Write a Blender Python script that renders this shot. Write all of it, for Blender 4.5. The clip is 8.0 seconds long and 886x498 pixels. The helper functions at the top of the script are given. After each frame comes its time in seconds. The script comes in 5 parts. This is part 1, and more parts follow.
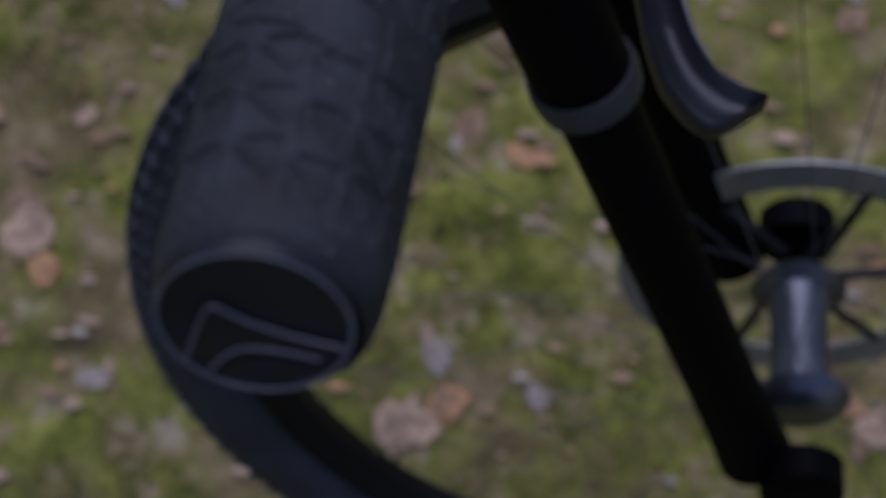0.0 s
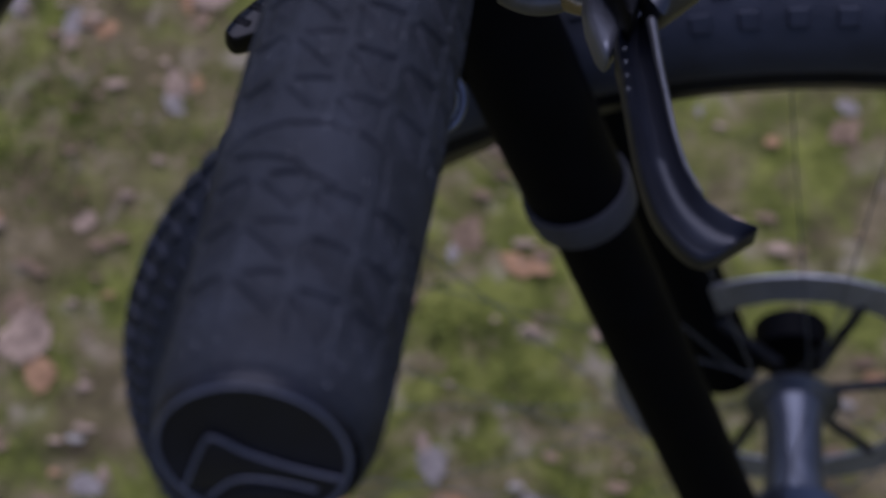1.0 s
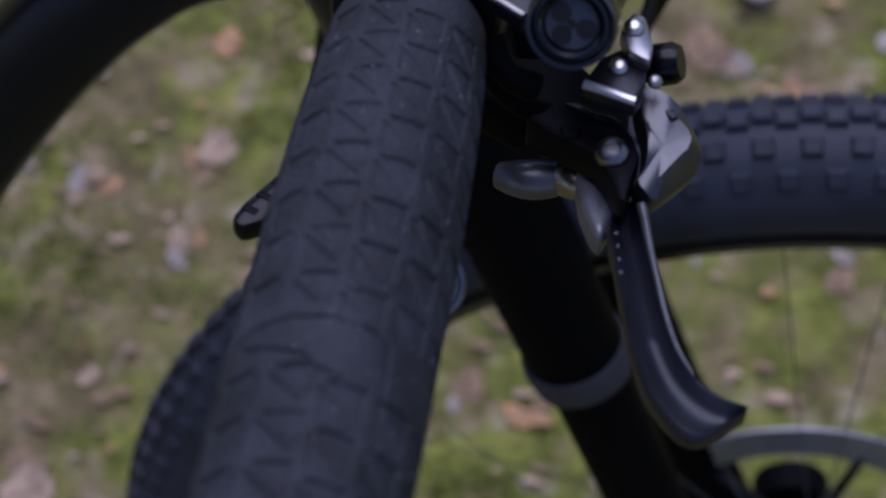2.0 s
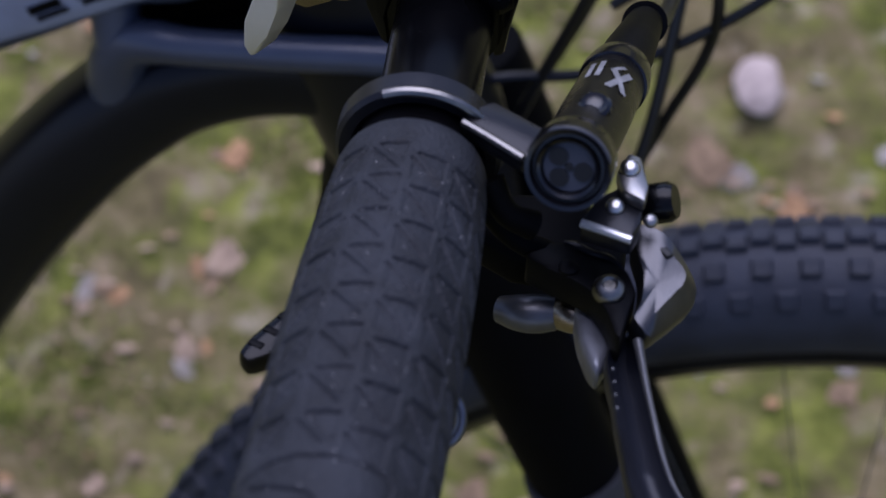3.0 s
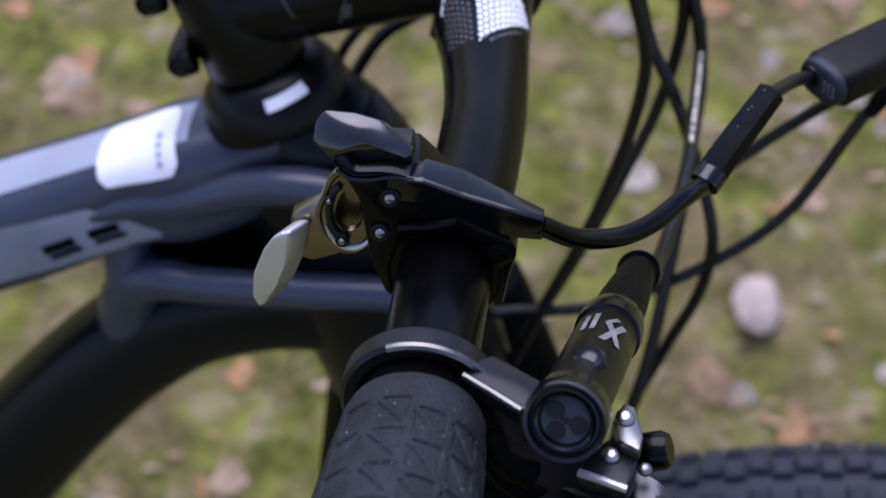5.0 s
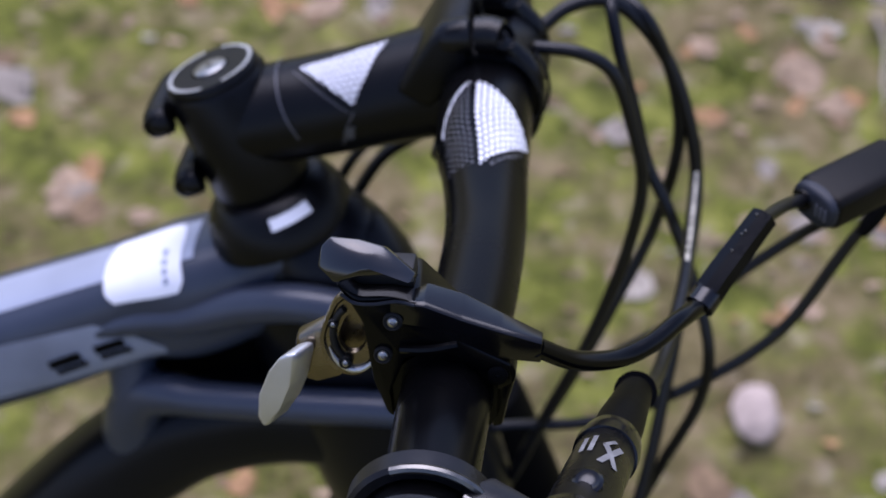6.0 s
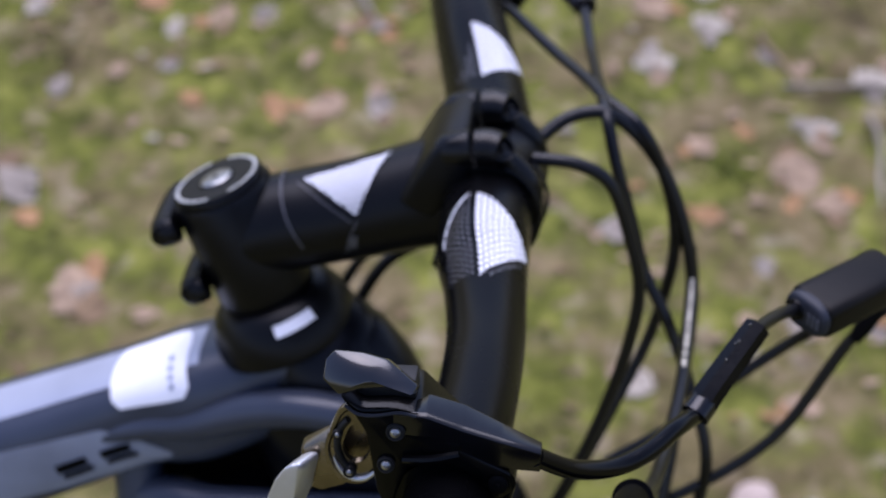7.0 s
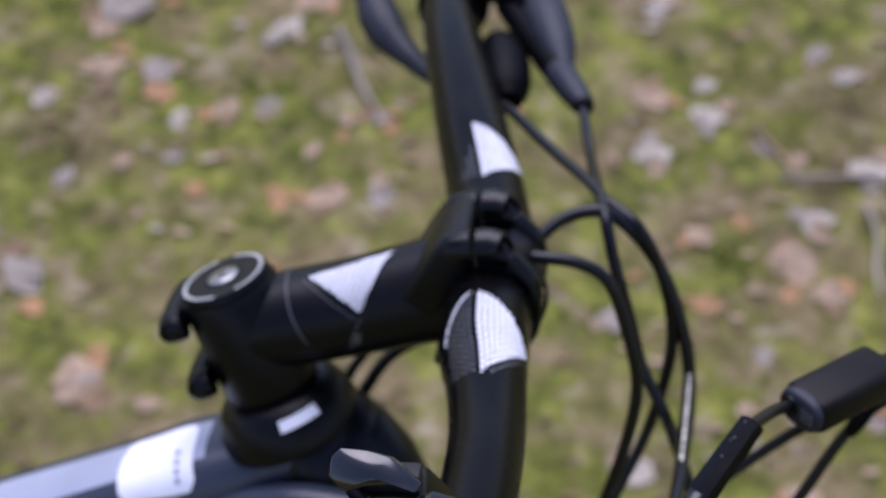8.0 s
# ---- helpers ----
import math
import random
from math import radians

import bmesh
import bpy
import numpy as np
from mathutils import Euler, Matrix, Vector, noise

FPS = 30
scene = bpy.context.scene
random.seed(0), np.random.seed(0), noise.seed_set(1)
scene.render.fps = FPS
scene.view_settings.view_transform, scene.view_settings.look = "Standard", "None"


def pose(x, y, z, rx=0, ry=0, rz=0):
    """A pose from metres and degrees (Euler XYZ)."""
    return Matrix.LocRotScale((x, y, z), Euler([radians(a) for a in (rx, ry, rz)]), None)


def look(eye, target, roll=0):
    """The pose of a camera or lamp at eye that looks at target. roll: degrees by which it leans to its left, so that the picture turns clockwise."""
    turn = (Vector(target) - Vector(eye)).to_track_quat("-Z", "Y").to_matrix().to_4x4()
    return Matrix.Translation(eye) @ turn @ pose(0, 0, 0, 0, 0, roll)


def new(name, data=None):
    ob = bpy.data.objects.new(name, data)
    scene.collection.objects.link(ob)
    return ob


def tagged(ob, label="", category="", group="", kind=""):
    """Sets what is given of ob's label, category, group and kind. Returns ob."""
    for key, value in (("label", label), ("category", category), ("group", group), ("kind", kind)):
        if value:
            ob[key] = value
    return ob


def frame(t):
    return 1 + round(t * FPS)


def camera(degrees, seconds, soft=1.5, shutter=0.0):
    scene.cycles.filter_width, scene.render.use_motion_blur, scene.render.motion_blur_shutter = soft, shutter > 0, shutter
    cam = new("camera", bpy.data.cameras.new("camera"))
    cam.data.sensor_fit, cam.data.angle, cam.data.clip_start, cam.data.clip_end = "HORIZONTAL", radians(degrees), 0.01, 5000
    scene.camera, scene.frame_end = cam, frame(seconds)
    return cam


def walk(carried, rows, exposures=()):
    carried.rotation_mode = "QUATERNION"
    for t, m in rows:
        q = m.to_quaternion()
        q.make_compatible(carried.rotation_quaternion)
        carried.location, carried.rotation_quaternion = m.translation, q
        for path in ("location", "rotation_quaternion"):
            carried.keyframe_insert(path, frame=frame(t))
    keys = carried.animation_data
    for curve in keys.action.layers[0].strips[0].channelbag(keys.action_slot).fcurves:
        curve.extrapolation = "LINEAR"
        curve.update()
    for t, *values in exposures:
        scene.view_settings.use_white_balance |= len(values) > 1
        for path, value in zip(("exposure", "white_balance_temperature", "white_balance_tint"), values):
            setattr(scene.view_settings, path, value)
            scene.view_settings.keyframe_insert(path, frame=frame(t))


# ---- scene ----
cam = camera(28.0, 8.0)
PATH = [
    (0, (0.0193, -0.5332, 1.2151), (-0.0108, 0.0355, 0.3931), 3.26),
    (0.5, (0.0191, -0.5333, 1.2186), (-0.0119, 0.0561, 0.4114), 3.74),
    (1, (0.0190, -0.5328, 1.2225), (-0.0148, 0.0821, 0.4346), 3.49),
    (1.5, (0.0186, -0.5335, 1.2288), (-0.0179, 0.1096, 0.4639), 3.25),
    (2, (0.0187, -0.5351, 1.2377), (-0.0230, 0.1399, 0.5011), 2.79),
    (2.2, (0.0187, -0.5355, 1.2406), (-0.0242, 0.1501, 0.5139), 2.63),
    (3.3, (0.0197, -0.5376, 1.2526), (-0.0325, 0.1884, 0.5669), 2.65),
    (3.5, (0.0194, -0.5388, 1.2537), (-0.0331, 0.1951, 0.5765), 2.66),
    (4, (0.0195, -0.5393, 1.2589), (-0.0364, 0.2127, 0.6021), 2.49),
    (4.5, (0.0196, -0.5416, 1.2636), (-0.0392, 0.2296, 0.6298), 2.44),
    (4.7, (0.0198, -0.5415, 1.2653), (-0.0407, 0.2376, 0.6413), 2.28),
    (5.8, (0.0204, -0.5465, 1.2763), (-0.0477, 0.2717, 0.7056), 1.88),
    (6, (0.0199, -0.5483, 1.2789), (-0.0477, 0.2757, 0.7164), 2.05),
    (6.5, (0.0200, -0.5520, 1.2849), (-0.0499, 0.2863, 0.7443), 1.93),
    (7, (0.0201, -0.5565, 1.2908), (-0.0517, 0.2952, 0.7717), 1.90),
    (7.5, (0.0201, -0.5614, 1.2964), (-0.0535, 0.3024, 0.7980), 1.83),
    (8, (0.0204, -0.5668, 1.3015), (-0.0553, 0.3087, 0.8243), 1.80),
]
# the bicycle leans on its stand; path and sun are given in its own upright frame
LEAN = Matrix.Translation((0.18, 0, 0)) @ Matrix.Rotation(radians(-14), 4, "X") @ Matrix.Translation((-0.18, 0, 0))
walk(cam, [(t, LEAN @ look(eye, target, roll)) for t, eye, target, roll in PATH], [(0, -0.08, 5920, 31.5), (1.5, 0.20, 5680, 36), (3.5, 0.66, 5910, 31), (4.5, 0.78, 6050, 30), (6.5, 0.89, 6180, 30), (8, 0.83, 6270, 30)])

# depth of field of the close-up lens, fixed
cam.data.dof.use_dof = True
cam.data.dof.focus_distance = 0.43
cam.data.dof.aperture_fstop = 14.5

# ---- light ----
world = bpy.data.worlds.new("sky")
scene.world = world
world.use_nodes = True
wn = world.node_tree
sky = wn.nodes.new("ShaderNodeTexSky")
sky.sky_type = "NISHITA"
sky.sun_disc = False
sky.sun_elevation, sky.sun_rotation = radians(75), radians(-27)
bg = wn.nodes["Background"]
bg.inputs["Strength"].default_value = 0.10
wn.links.new(sky.outputs["Color"], bg.inputs["Color"])

sun_data = bpy.data.lights.new("sun", "SUN")
sun_data.energy, sun_data.angle, sun_data.color = 2.1, radians(60), (0.9, 0.95, 1.0)
sun = new("sun", sun_data)
sun.matrix_world = look((-0.3, 1.2, 2.4), (0, 0, 0))


# ---- materials ----
def mat_new(name):
    m = bpy.data.materials.new(name)
    m.use_nodes = True
    return m, m.node_tree.nodes, m.node_tree.links, m.node_tree.nodes["Principled BSDF"]


def surface(name, color, rough=0.5, metal=0.0, var=0.25, scale=60.0, fine=900.0, bump=0.12, depth=0.0004, spec=0.5, specks=0.0):
    """Base colour varied at two scales, with fine relief and optional light dust specks."""
    m, n, l, b = mat_new(name)
    tc = n.new("ShaderNodeTexCoord")
    big, small = n.new("ShaderNodeTexNoise"), n.new("ShaderNodeTexNoise")
    big.inputs["Scale"].default_value, small.inputs["Scale"].default_value = scale, fine
    big.inputs["Detail"].default_value = 4
    l.new(tc.outputs["Object"], big.inputs["Vector"])
    l.new(tc.outputs["Object"], small.inputs["Vector"])
    ramp = n.new("ShaderNodeValToRGB")
    ramp.color_ramp.elements[0].position, ramp.color_ramp.elements[1].position = 0.3, 0.72
    ramp.color_ramp.elements[0].color = (*[c * (1 - var) for c in color], 1)
    ramp.color_ramp.elements[1].color = (*[min(1, c * (1 + var)) for c in color], 1)
    l.new(big.outputs["Fac"], ramp.inputs["Fac"])
    col = ramp.outputs["Color"]
    if specks:
        vor = n.new("ShaderNodeTexVoronoi")
        vor.inputs["Scale"].default_value = 420
        l.new(tc.outputs["Object"], vor.inputs["Vector"])
        lt = n.new("ShaderNodeMath")
        lt.operation = "LESS_THAN"
        lt.inputs[1].default_value = specks
        l.new(vor.outputs["Distance"], lt.inputs[0])
        mix = n.new("ShaderNodeMix")
        mix.data_type = "RGBA"
        mix.inputs[7].default_value = (0.35, 0.34, 0.33, 1)
        l.new(lt.outputs[0], mix.inputs[0])
        l.new(col, mix.inputs[6])
        col = mix.outputs[2]
    l.new(col, b.inputs["Base Color"])
    rr = n.new("ShaderNodeMapRange")
    rr.inputs["To Min"].default_value, rr.inputs["To Max"].default_value = max(0.03, rough - 0.1), min(1, rough + 0.1)
    l.new(big.outputs["Fac"], rr.inputs["Value"])
    l.new(rr.outputs["Result"], b.inputs["Roughness"])
    b.inputs["Metallic"].default_value = metal
    b.inputs["Specular IOR Level"].default_value = spec
    bp = n.new("ShaderNodeBump")
    bp.inputs["Strength"].default_value, bp.inputs["Distance"].default_value = bump, depth
    l.new(small.outputs["Fac"], bp.inputs["Height"])
    l.new(bp.outputs["Normal"], b.inputs["Normal"])
    return m


GRIP = surface("grip_rubber", (0.0175, 0.0192, 0.0225), 0.64, 0, 0.5, 90, 1000, 0.8, 0.0007, 0.25, 0.06)
CAP_RUBBER = surface("cap_plastic", (0.0095, 0.0100, 0.0135), 0.38, 0, 0.3, 90, 1200, 0.2, 0.0004, 0.2)
BAR = surface("black_anodised", (0.0020, 0.0020, 0.0024), 0.26, 0, 0.25, 40, 1600, 0.04, 0.0002, 0.10, 0.02)
PLASTIC = surface("black_plastic", (0.0022, 0.0022, 0.0026), 0.20, 0, 0.3, 80, 1500, 0.12, 0.0003, 0.17)
MATTE = surface("matte_black", (0.0022, 0.0022, 0.0027), 0.46, 0, 0.3, 60, 1300, 0.15, 0.0004, 0.07)
STEM = surface("stem_black", (0.0022, 0.0023, 0.0030), 0.36, 0, 0.25, 50, 1500, 0.1, 0.0003, 0.22)
ALLOY = surface("grey_alloy", (0.085, 0.085, 0.088), 0.38, 0.9, 0.25, 120, 1600, 0.1)
DARKALLOY = surface("dark_alloy", (0.014, 0.014, 0.016), 0.30, 0.3, 0.25, 120, 1600, 0.1, 0.0004, 0.28)
MIDALLOY = surface("mid_alloy", (0.09, 0.09, 0.092), 0.34, 0.6, 0.25, 120, 1600, 0.1)
CAM = surface("satin_cam", (0.14, 0.145, 0.16), 0.42, 0.55, 0.25, 120, 1600, 0.1)
CHROME = surface("bright_steel", (0.26, 0.255, 0.25), 0.36, 1.0, 0.15, 140, 1700, 0.06)
BRONZE = surface("warm_steel", (0.22, 0.185, 0.135), 0.26, 0.95, 0.25, 90, 1500, 0.08)
SILVER = surface("satin_silver", (0.66, 0.66, 0.66), 0.32, 0.7, 0.08, 80, 1700, 0.05)
PRINTGREY = surface("grey_white_print", (0.20, 0.20, 0.20), 0.45, 0, 0.35, 200, 900, 0.03)
PALEPRINT = surface("pale_print", (0.62, 0.58, 0.46), 0.5, 0, 0.25, 300, 900, 0.03)
WHITE = surface("white_print", (0.86, 0.87, 0.92), 0.4, 0, 0.04, 60, 900, 0.03)
WORDGREY = surface("word_grey", (0.15, 0.15, 0.16), 0.45, 0, 0.15, 60, 900, 0.03)
GREYPRINT = surface("grey_print", (0.07, 0.07, 0.08), 0.45, 0, 0.15, 60, 900, 0.03)
FRAME = surface("frame_paint", (0.038, 0.047, 0.070), 0.30, 0, 0.25, 14, 900, 0.05, 0.0002, 0.45)
# darker copy of the frame paint: shade of the lower tubes in colour
FRAME_SHADED = surface("frame_paint_shaded", (0.0034, 0.0040, 0.0062), 0.30, 0, 0.25, 14, 900, 0.03, 0.0002, 0.20)
STRIPE = surface("silver_stripe", (0.34, 0.37, 0.45), 0.38, 0.15, 0.1, 30, 900, 0.05)
PANEL = surface("grey_panel", (0.26, 0.285, 0.36), 0.42, 0.1, 0.2, 30, 900, 0.05)
TYRE = surface("tyre_rubber", (0.022, 0.025, 0.034), 0.62, 0, 0.4, 30, 500, 0.5, 0.001, 0.35)
HOSE = surface("hose_black", (0.004, 0.004, 0.005), 0.32, 0, 0.3, 70, 900, 0.1, 0.0003, 0.36)
STEEL = surface("bright_steel", (0.42, 0.41, 0.39), 0.34, 1.0, 0.2, 300, 2000, 0.1)
SCREW = surface("screw_steel", (0.17, 0.165, 0.155), 0.34, 1.0, 0.2, 300, 2000, 0.1)
BLADE = surface("blade_black", (0.0035, 0.0044, 0.0085), 0.42, 0, 0.3, 80, 1500, 0.06, 0.0003, 0.45)
GLOSS = surface("gloss_black", (0.003, 0.003, 0.004), 0.2, 0, 0.3, 80, 1500, 0.06, 0.0003, 0.5)
PADDLE = surface("paddle_black", (0.004, 0.004, 0.005), 0.16, 0, 0.3, 80, 1500, 0.05, 0.0003, 0.9)
LUG = surface("lug_black", (0.003, 0.003, 0.0036), 0.28, 0, 0.3, 80, 1500, 0.1, 0.0003, 0.30)
SLATE = surface("slate_plastic", (0.020, 0.023, 0.032), 0.5, 0, 0.3, 90, 1200, 0.15, 0.0003, 0.3)
BOXBLACK = surface("box_black", (0.0060, 0.0050, 0.0042), 0.45, 0, 0.3, 60, 1300, 0.15, 0.0003, 0.15)
INSERT = surface("insert_slate", (0.040, 0.044, 0.056), 0.45, 0, 0.25, 90, 1200, 0.1, 0.0003, 0.35)
CAPGREY = surface("cap_grey", (0.085, 0.09, 0.11), 0.45, 0, 0.25, 90, 1200, 0.1, 0.0003, 0.35)
FORK = surface("fork_black", (0.0016, 0.0016, 0.002), 0.55, 0, 0.3, 60, 900, 0.1, 0.0003, 0.04)
CYL = surface("cylinder_grey", (0.0060, 0.0056, 0.0052), 0.28, 0.0, 0.3, 120, 1600, 0.1, 0.0003, 0.16)
# near-black that puts the shade of holes, slots and gaps into colour
HOLE_SHADE = surface("hole_shade", (0.002, 0.002, 0.002), 0.6, 0, 0.2)
SPOKE = surface("spoke_steel", (0.10, 0.10, 0.095), 0.5, 0.3, 0.2)
WIPER = surface("wiper_grey", (0.028, 0.029, 0.034), 0.5, 0, 0.2, 90, 1200, 0.1, 0.0003, 0.35)
DISC = surface("disc_steel", (0.27, 0.27, 0.27), 0.5, 0.8, 0.2, 60, 1200, 0.1)
HUB = surface("hub_alloy", (0.117, 0.124, 0.14), 0.35, 0.8, 0.2, 60, 1200, 0.1)
RIM = surface("rim_black", (0.004, 0.004, 0.005), 0.35, 0, 0.3, 60, 900, 0.1, 0.0003, 0.15)

# ---- building helpers ----
PLACE = {}


def finish(bm, smooth=True, angle=40):
    bmesh.ops.recalc_face_normals(bm, faces=bm.faces)
    lim = radians(angle)
    for f in bm.faces:
        f.smooth = smooth
    if smooth:
        for e in bm.edges:
            if len(e.link_faces) == 2 and e.calc_face_angle(0) > lim:
                e.smooth = False


def part(name, bm, material, parent, label="", smooth=True, angle=40):
    """One mesh object under a thing or a part; its origin lies in its middle."""
    finish(bm, smooth, angle)
    lo = Vector([min(v.co[k] for v in bm.verts) for k in range(3)])
    hi = Vector([max(v.co[k] for v in bm.verts) for k in range(3)])
    mid = (lo + hi) / 2
    bmesh.ops.translate(bm, verts=bm.verts, vec=-mid)
    me = bpy.data.meshes.new(name)
    bm.to_mesh(me)
    bm.free()
    me.materials.append(material)
    ob = new(name, me)
    if parent is not None:
        ob.parent = parent
        ob.location = mid - PLACE[parent.name]
    else:
        ob.location = mid
    PLACE[ob.name] = mid
    if label:
        tagged(ob, label)
    return ob


def spline(points, n):
    """n points evenly by index along a Catmull-Rom curve through the points (any dimension)."""
    p = np.array(points, float)
    p = np.vstack([2 * p[0] - p[1], p, 2 * p[-1] - p[-2]])
    out = []
    for u in np.linspace(0, len(points) - 1 - 1e-9, n):
        i, t = int(u), u - int(u)
        a, b, c, d = p[i], p[i + 1], p[i + 2], p[i + 3]
        out.append(0.5 * (2 * b + (c - a) * t + (2 * a - 5 * b + 4 * c - d) * t * t + (3 * b - a - 3 * c + d) * t ** 3))
    return np.array(out)


def ring_skin(bm, rings, closed=True, caps=True):
    vs = [[bm.verts.new(p) for p in r] for r in rings]
    m = len(vs[0])
    for a, b in zip(vs, vs[1:]):
        for k in range(m if closed else m - 1):
            bm.faces.new((a[k], a[(k + 1) % m], b[(k + 1) % m], b[k]))
    if caps:
        bm.faces.new(vs[0][::-1])
        bm.faces.new(vs[-1])
    return vs


def tube(points, radii, segs=20, n=None, caps=True, bm=None, squash=1.0, up=(0, 0, 1), power=2.0):
    """A tube along a smooth line; radii by point; squash widens it across; power over 2 squares the section."""
    bm = bm or bmesh.new()
    n = n or max(2, 6 * len(points))
    if not hasattr(radii, "__len__"):
        radii = [radii] * len(points)
    c = spline([(*p, r) for p, r in zip(points, radii)], n)
    rings = []
    u = Vector(up)
    for i in range(n):
        t = Vector(c[min(i + 1, n - 1), :3] - c[max(i - 1, 0), :3]).normalized()
        s = t.cross(u)
        s = s.normalized() if s.length > 1e-4 else t.orthogonal().normalized()
        w = s.cross(t).normalized()
        u = w
        ring = []
        for k in range(segs):
            a = 2 * math.pi * k / segs
            ca, sa = math.cos(a), math.sin(a)
            e = 2 / power
            x = math.copysign(abs(ca) ** e, ca) * squash
            z = math.copysign(abs(sa) ** e, sa)
            ring.append(Vector(c[i, :3]) + (s * x + w * z) * c[i, 3])
        rings.append(ring)
    ring_skin(bm, rings, True, caps)
    return bm


def lathe(origin, axis, profile, segs=40, bm=None, ellipse=(1, 1), up=(0, 0, 1)):
    """Profile rows (along, radius) turned about an axis."""
    bm = bm or bmesh.new()
    o, d = Vector(origin), Vector(axis).normalized()
    s = d.cross(Vector(up))
    s = s.normalized() if s.length > 1e-4 else d.orthogonal().normalized()
    w = s.cross(d)
    rings = [[o + d * a + (s * math.cos(2 * math.pi * k / segs) * ellipse[0] + w * math.sin(2 * math.pi * k / segs) * ellipse[1]) * max(r, 1e-5) for k in range(segs)] for a, r in profile]
    ring_skin(bm, rings)
    return bm


def slab(outline, axis, lo, hi, bevel=0.0008, bm=None, segs=2):
    """A polygon in the plane across an axis, pushed from lo to hi, edges rounded. outline: the two other coordinates in order."""
    own = bmesh.new()
    k = "xyz".index(axis)

    def at(p, h):
        q = list(p)
        q.insert(k, h)
        return q
    a = [own.verts.new(at(p, lo)) for p in outline]
    b = [own.verts.new(at(p, hi)) for p in outline]
    own.faces.new(a[::-1])
    own.faces.new(b)
    for i in range(len(a)):
        j = (i + 1) % len(a)
        own.faces.new((a[i], a[j], b[j], b[i]))
    bmesh.ops.recalc_face_normals(own, faces=own.faces)
    if bevel:
        bmesh.ops.bevel(own, geom=list(own.edges), offset=bevel, segments=segs, profile=0.5, affect="EDGES", clamp_overlap=True)
    return join(bm, own)


def join(bm, own):
    if bm is None:
        return own
    me = bpy.data.meshes.new("tmp")
    own.to_mesh(me)
    own.free()
    bm.from_mesh(me)
    bpy.data.meshes.remove(me)
    return bm


def turn_bm(bm, origin, axis, degrees):
    bmesh.ops.rotate(bm, cent=Vector(origin), matrix=Matrix.Rotation(radians(degrees), 3, Vector(axis)), verts=bm.verts)
    return bm


def block(center, size, bevel=0.001, bm=None, rot=None):
    own = bmesh.new()
    bmesh.ops.create_cube(own, size=1, matrix=Matrix.Diagonal((*size, 1)))
    bmesh.ops.bevel(own, geom=list(own.edges), offset=bevel, segments=2, profile=0.5, affect="EDGES")
    if rot is not None:
        bmesh.ops.rotate(own, cent=(0, 0, 0), matrix=rot, verts=own.verts)
    bmesh.ops.translate(own, verts=own.verts, vec=Vector(center))
    return join(bm, own)


def bolt(name, at, axis, r, h, parent, material=None, label=""):
    """A socket-head screw; a dark hexagon disc stands for the shade in its hole."""
    d = Vector(axis).normalized()
    o = Vector(at)
    head = part(name, lathe(o, d, [(0, r), (h * 0.75, r), (h, r * 0.80), (h, r * 0.22), (h * 0.45, r * 0.21), (h * 0.45, 0)], 20), material or SCREW, parent, label)
    part("socket", lathe(o + d * h * 0.5, d, [(0, r * 0.2), (0.0001, 0)], 6), HOLE_SHADE, head)
    return head


# ---- ground ----
def ground_material():
    m, n, l, b = mat_new("mossy_soil")
    tc = n.new("ShaderNodeTexCoord")

    def noise(scale, detail=5, rough=0.6):
        t = n.new("ShaderNodeTexNoise")
        t.inputs["Scale"].default_value, t.inputs["Detail"].default_value, t.inputs["Roughness"].default_value = scale, detail, rough
        l.new(tc.outputs["Object"], t.inputs["Vector"])
        return t.outputs["Fac"]

    def ramp(fac, stops):
        r = n.new("ShaderNodeValToRGB")
        while len(r.color_ramp.elements) < len(stops):
            r.color_ramp.elements.new(0.5)
        for e, (p, c) in zip(r.color_ramp.elements, stops):
            e.position, e.color = p, (*c, 1)
        l.new(fac, r.inputs["Fac"])
        return r.outputs["Color"]

    def mix(fac, a, c):
        x = n.new("ShaderNodeMix")
        x.data_type = "RGBA"
        l.new(fac, x.inputs[0])
        l.new(a, x.inputs[6])
        l.new(c, x.inputs[7])
        return x.outputs[2]
    soil = ramp(noise(24), [(0.32, (0.085, 0.064, 0.030)), (0.5, (0.168, 0.134, 0.056)), (0.68, (0.29, 0.220, 0.118))])
    moss = ramp(noise(32), [(0.34, (0.060, 0.068, 0.012)), (0.52, (0.150, 0.164, 0.026)), (0.68, (0.27, 0.275, 0.055))])
    litter = ramp(noise(16), [(0.35, (0.21, 0.15, 0.075)), (0.5, (0.29, 0.22, 0.125)), (0.65, (0.40, 0.33, 0.23))])
    where = ramp(noise(11, 6, 0.65), [(0.41, (0, 0, 0)), (0.555, (0.95, 0.95, 0.95))])
    strewn = ramp(noise(34, 4, 0.55), [(0.54, (0, 0, 0)), (0.66, (0.75, 0.75, 0.75))])
    col = mix(strewn, mix(where, soil, moss), litter)
    grain = ramp(noise(120, 3), [(0.3, (0.65, 0.65, 0.65)), (0.7, (1, 1, 1))])
    x = n.new("ShaderNodeMix")
    x.data_type, x.blend_type = "RGBA", "MULTIPLY"
    x.inputs[0].default_value = 0.55
    l.new(col, x.inputs[6])
    l.new(grain, x.inputs[7])
    l.new(x.outputs[2], b.inputs["Base Color"])
    b.inputs["Roughness"].default_value = 0.95
    b.inputs["Specular IOR Level"].default_value = 0.2
    bp = n.new("ShaderNodeBump")
    bp.inputs["Strength"].default_value, bp.inputs["Distance"].default_value = 0.5, 0.010
    l.new(noise(90, 4), bp.inputs["Height"])
    l.new(bp.outputs["Normal"], b.inputs["Normal"])
    return m


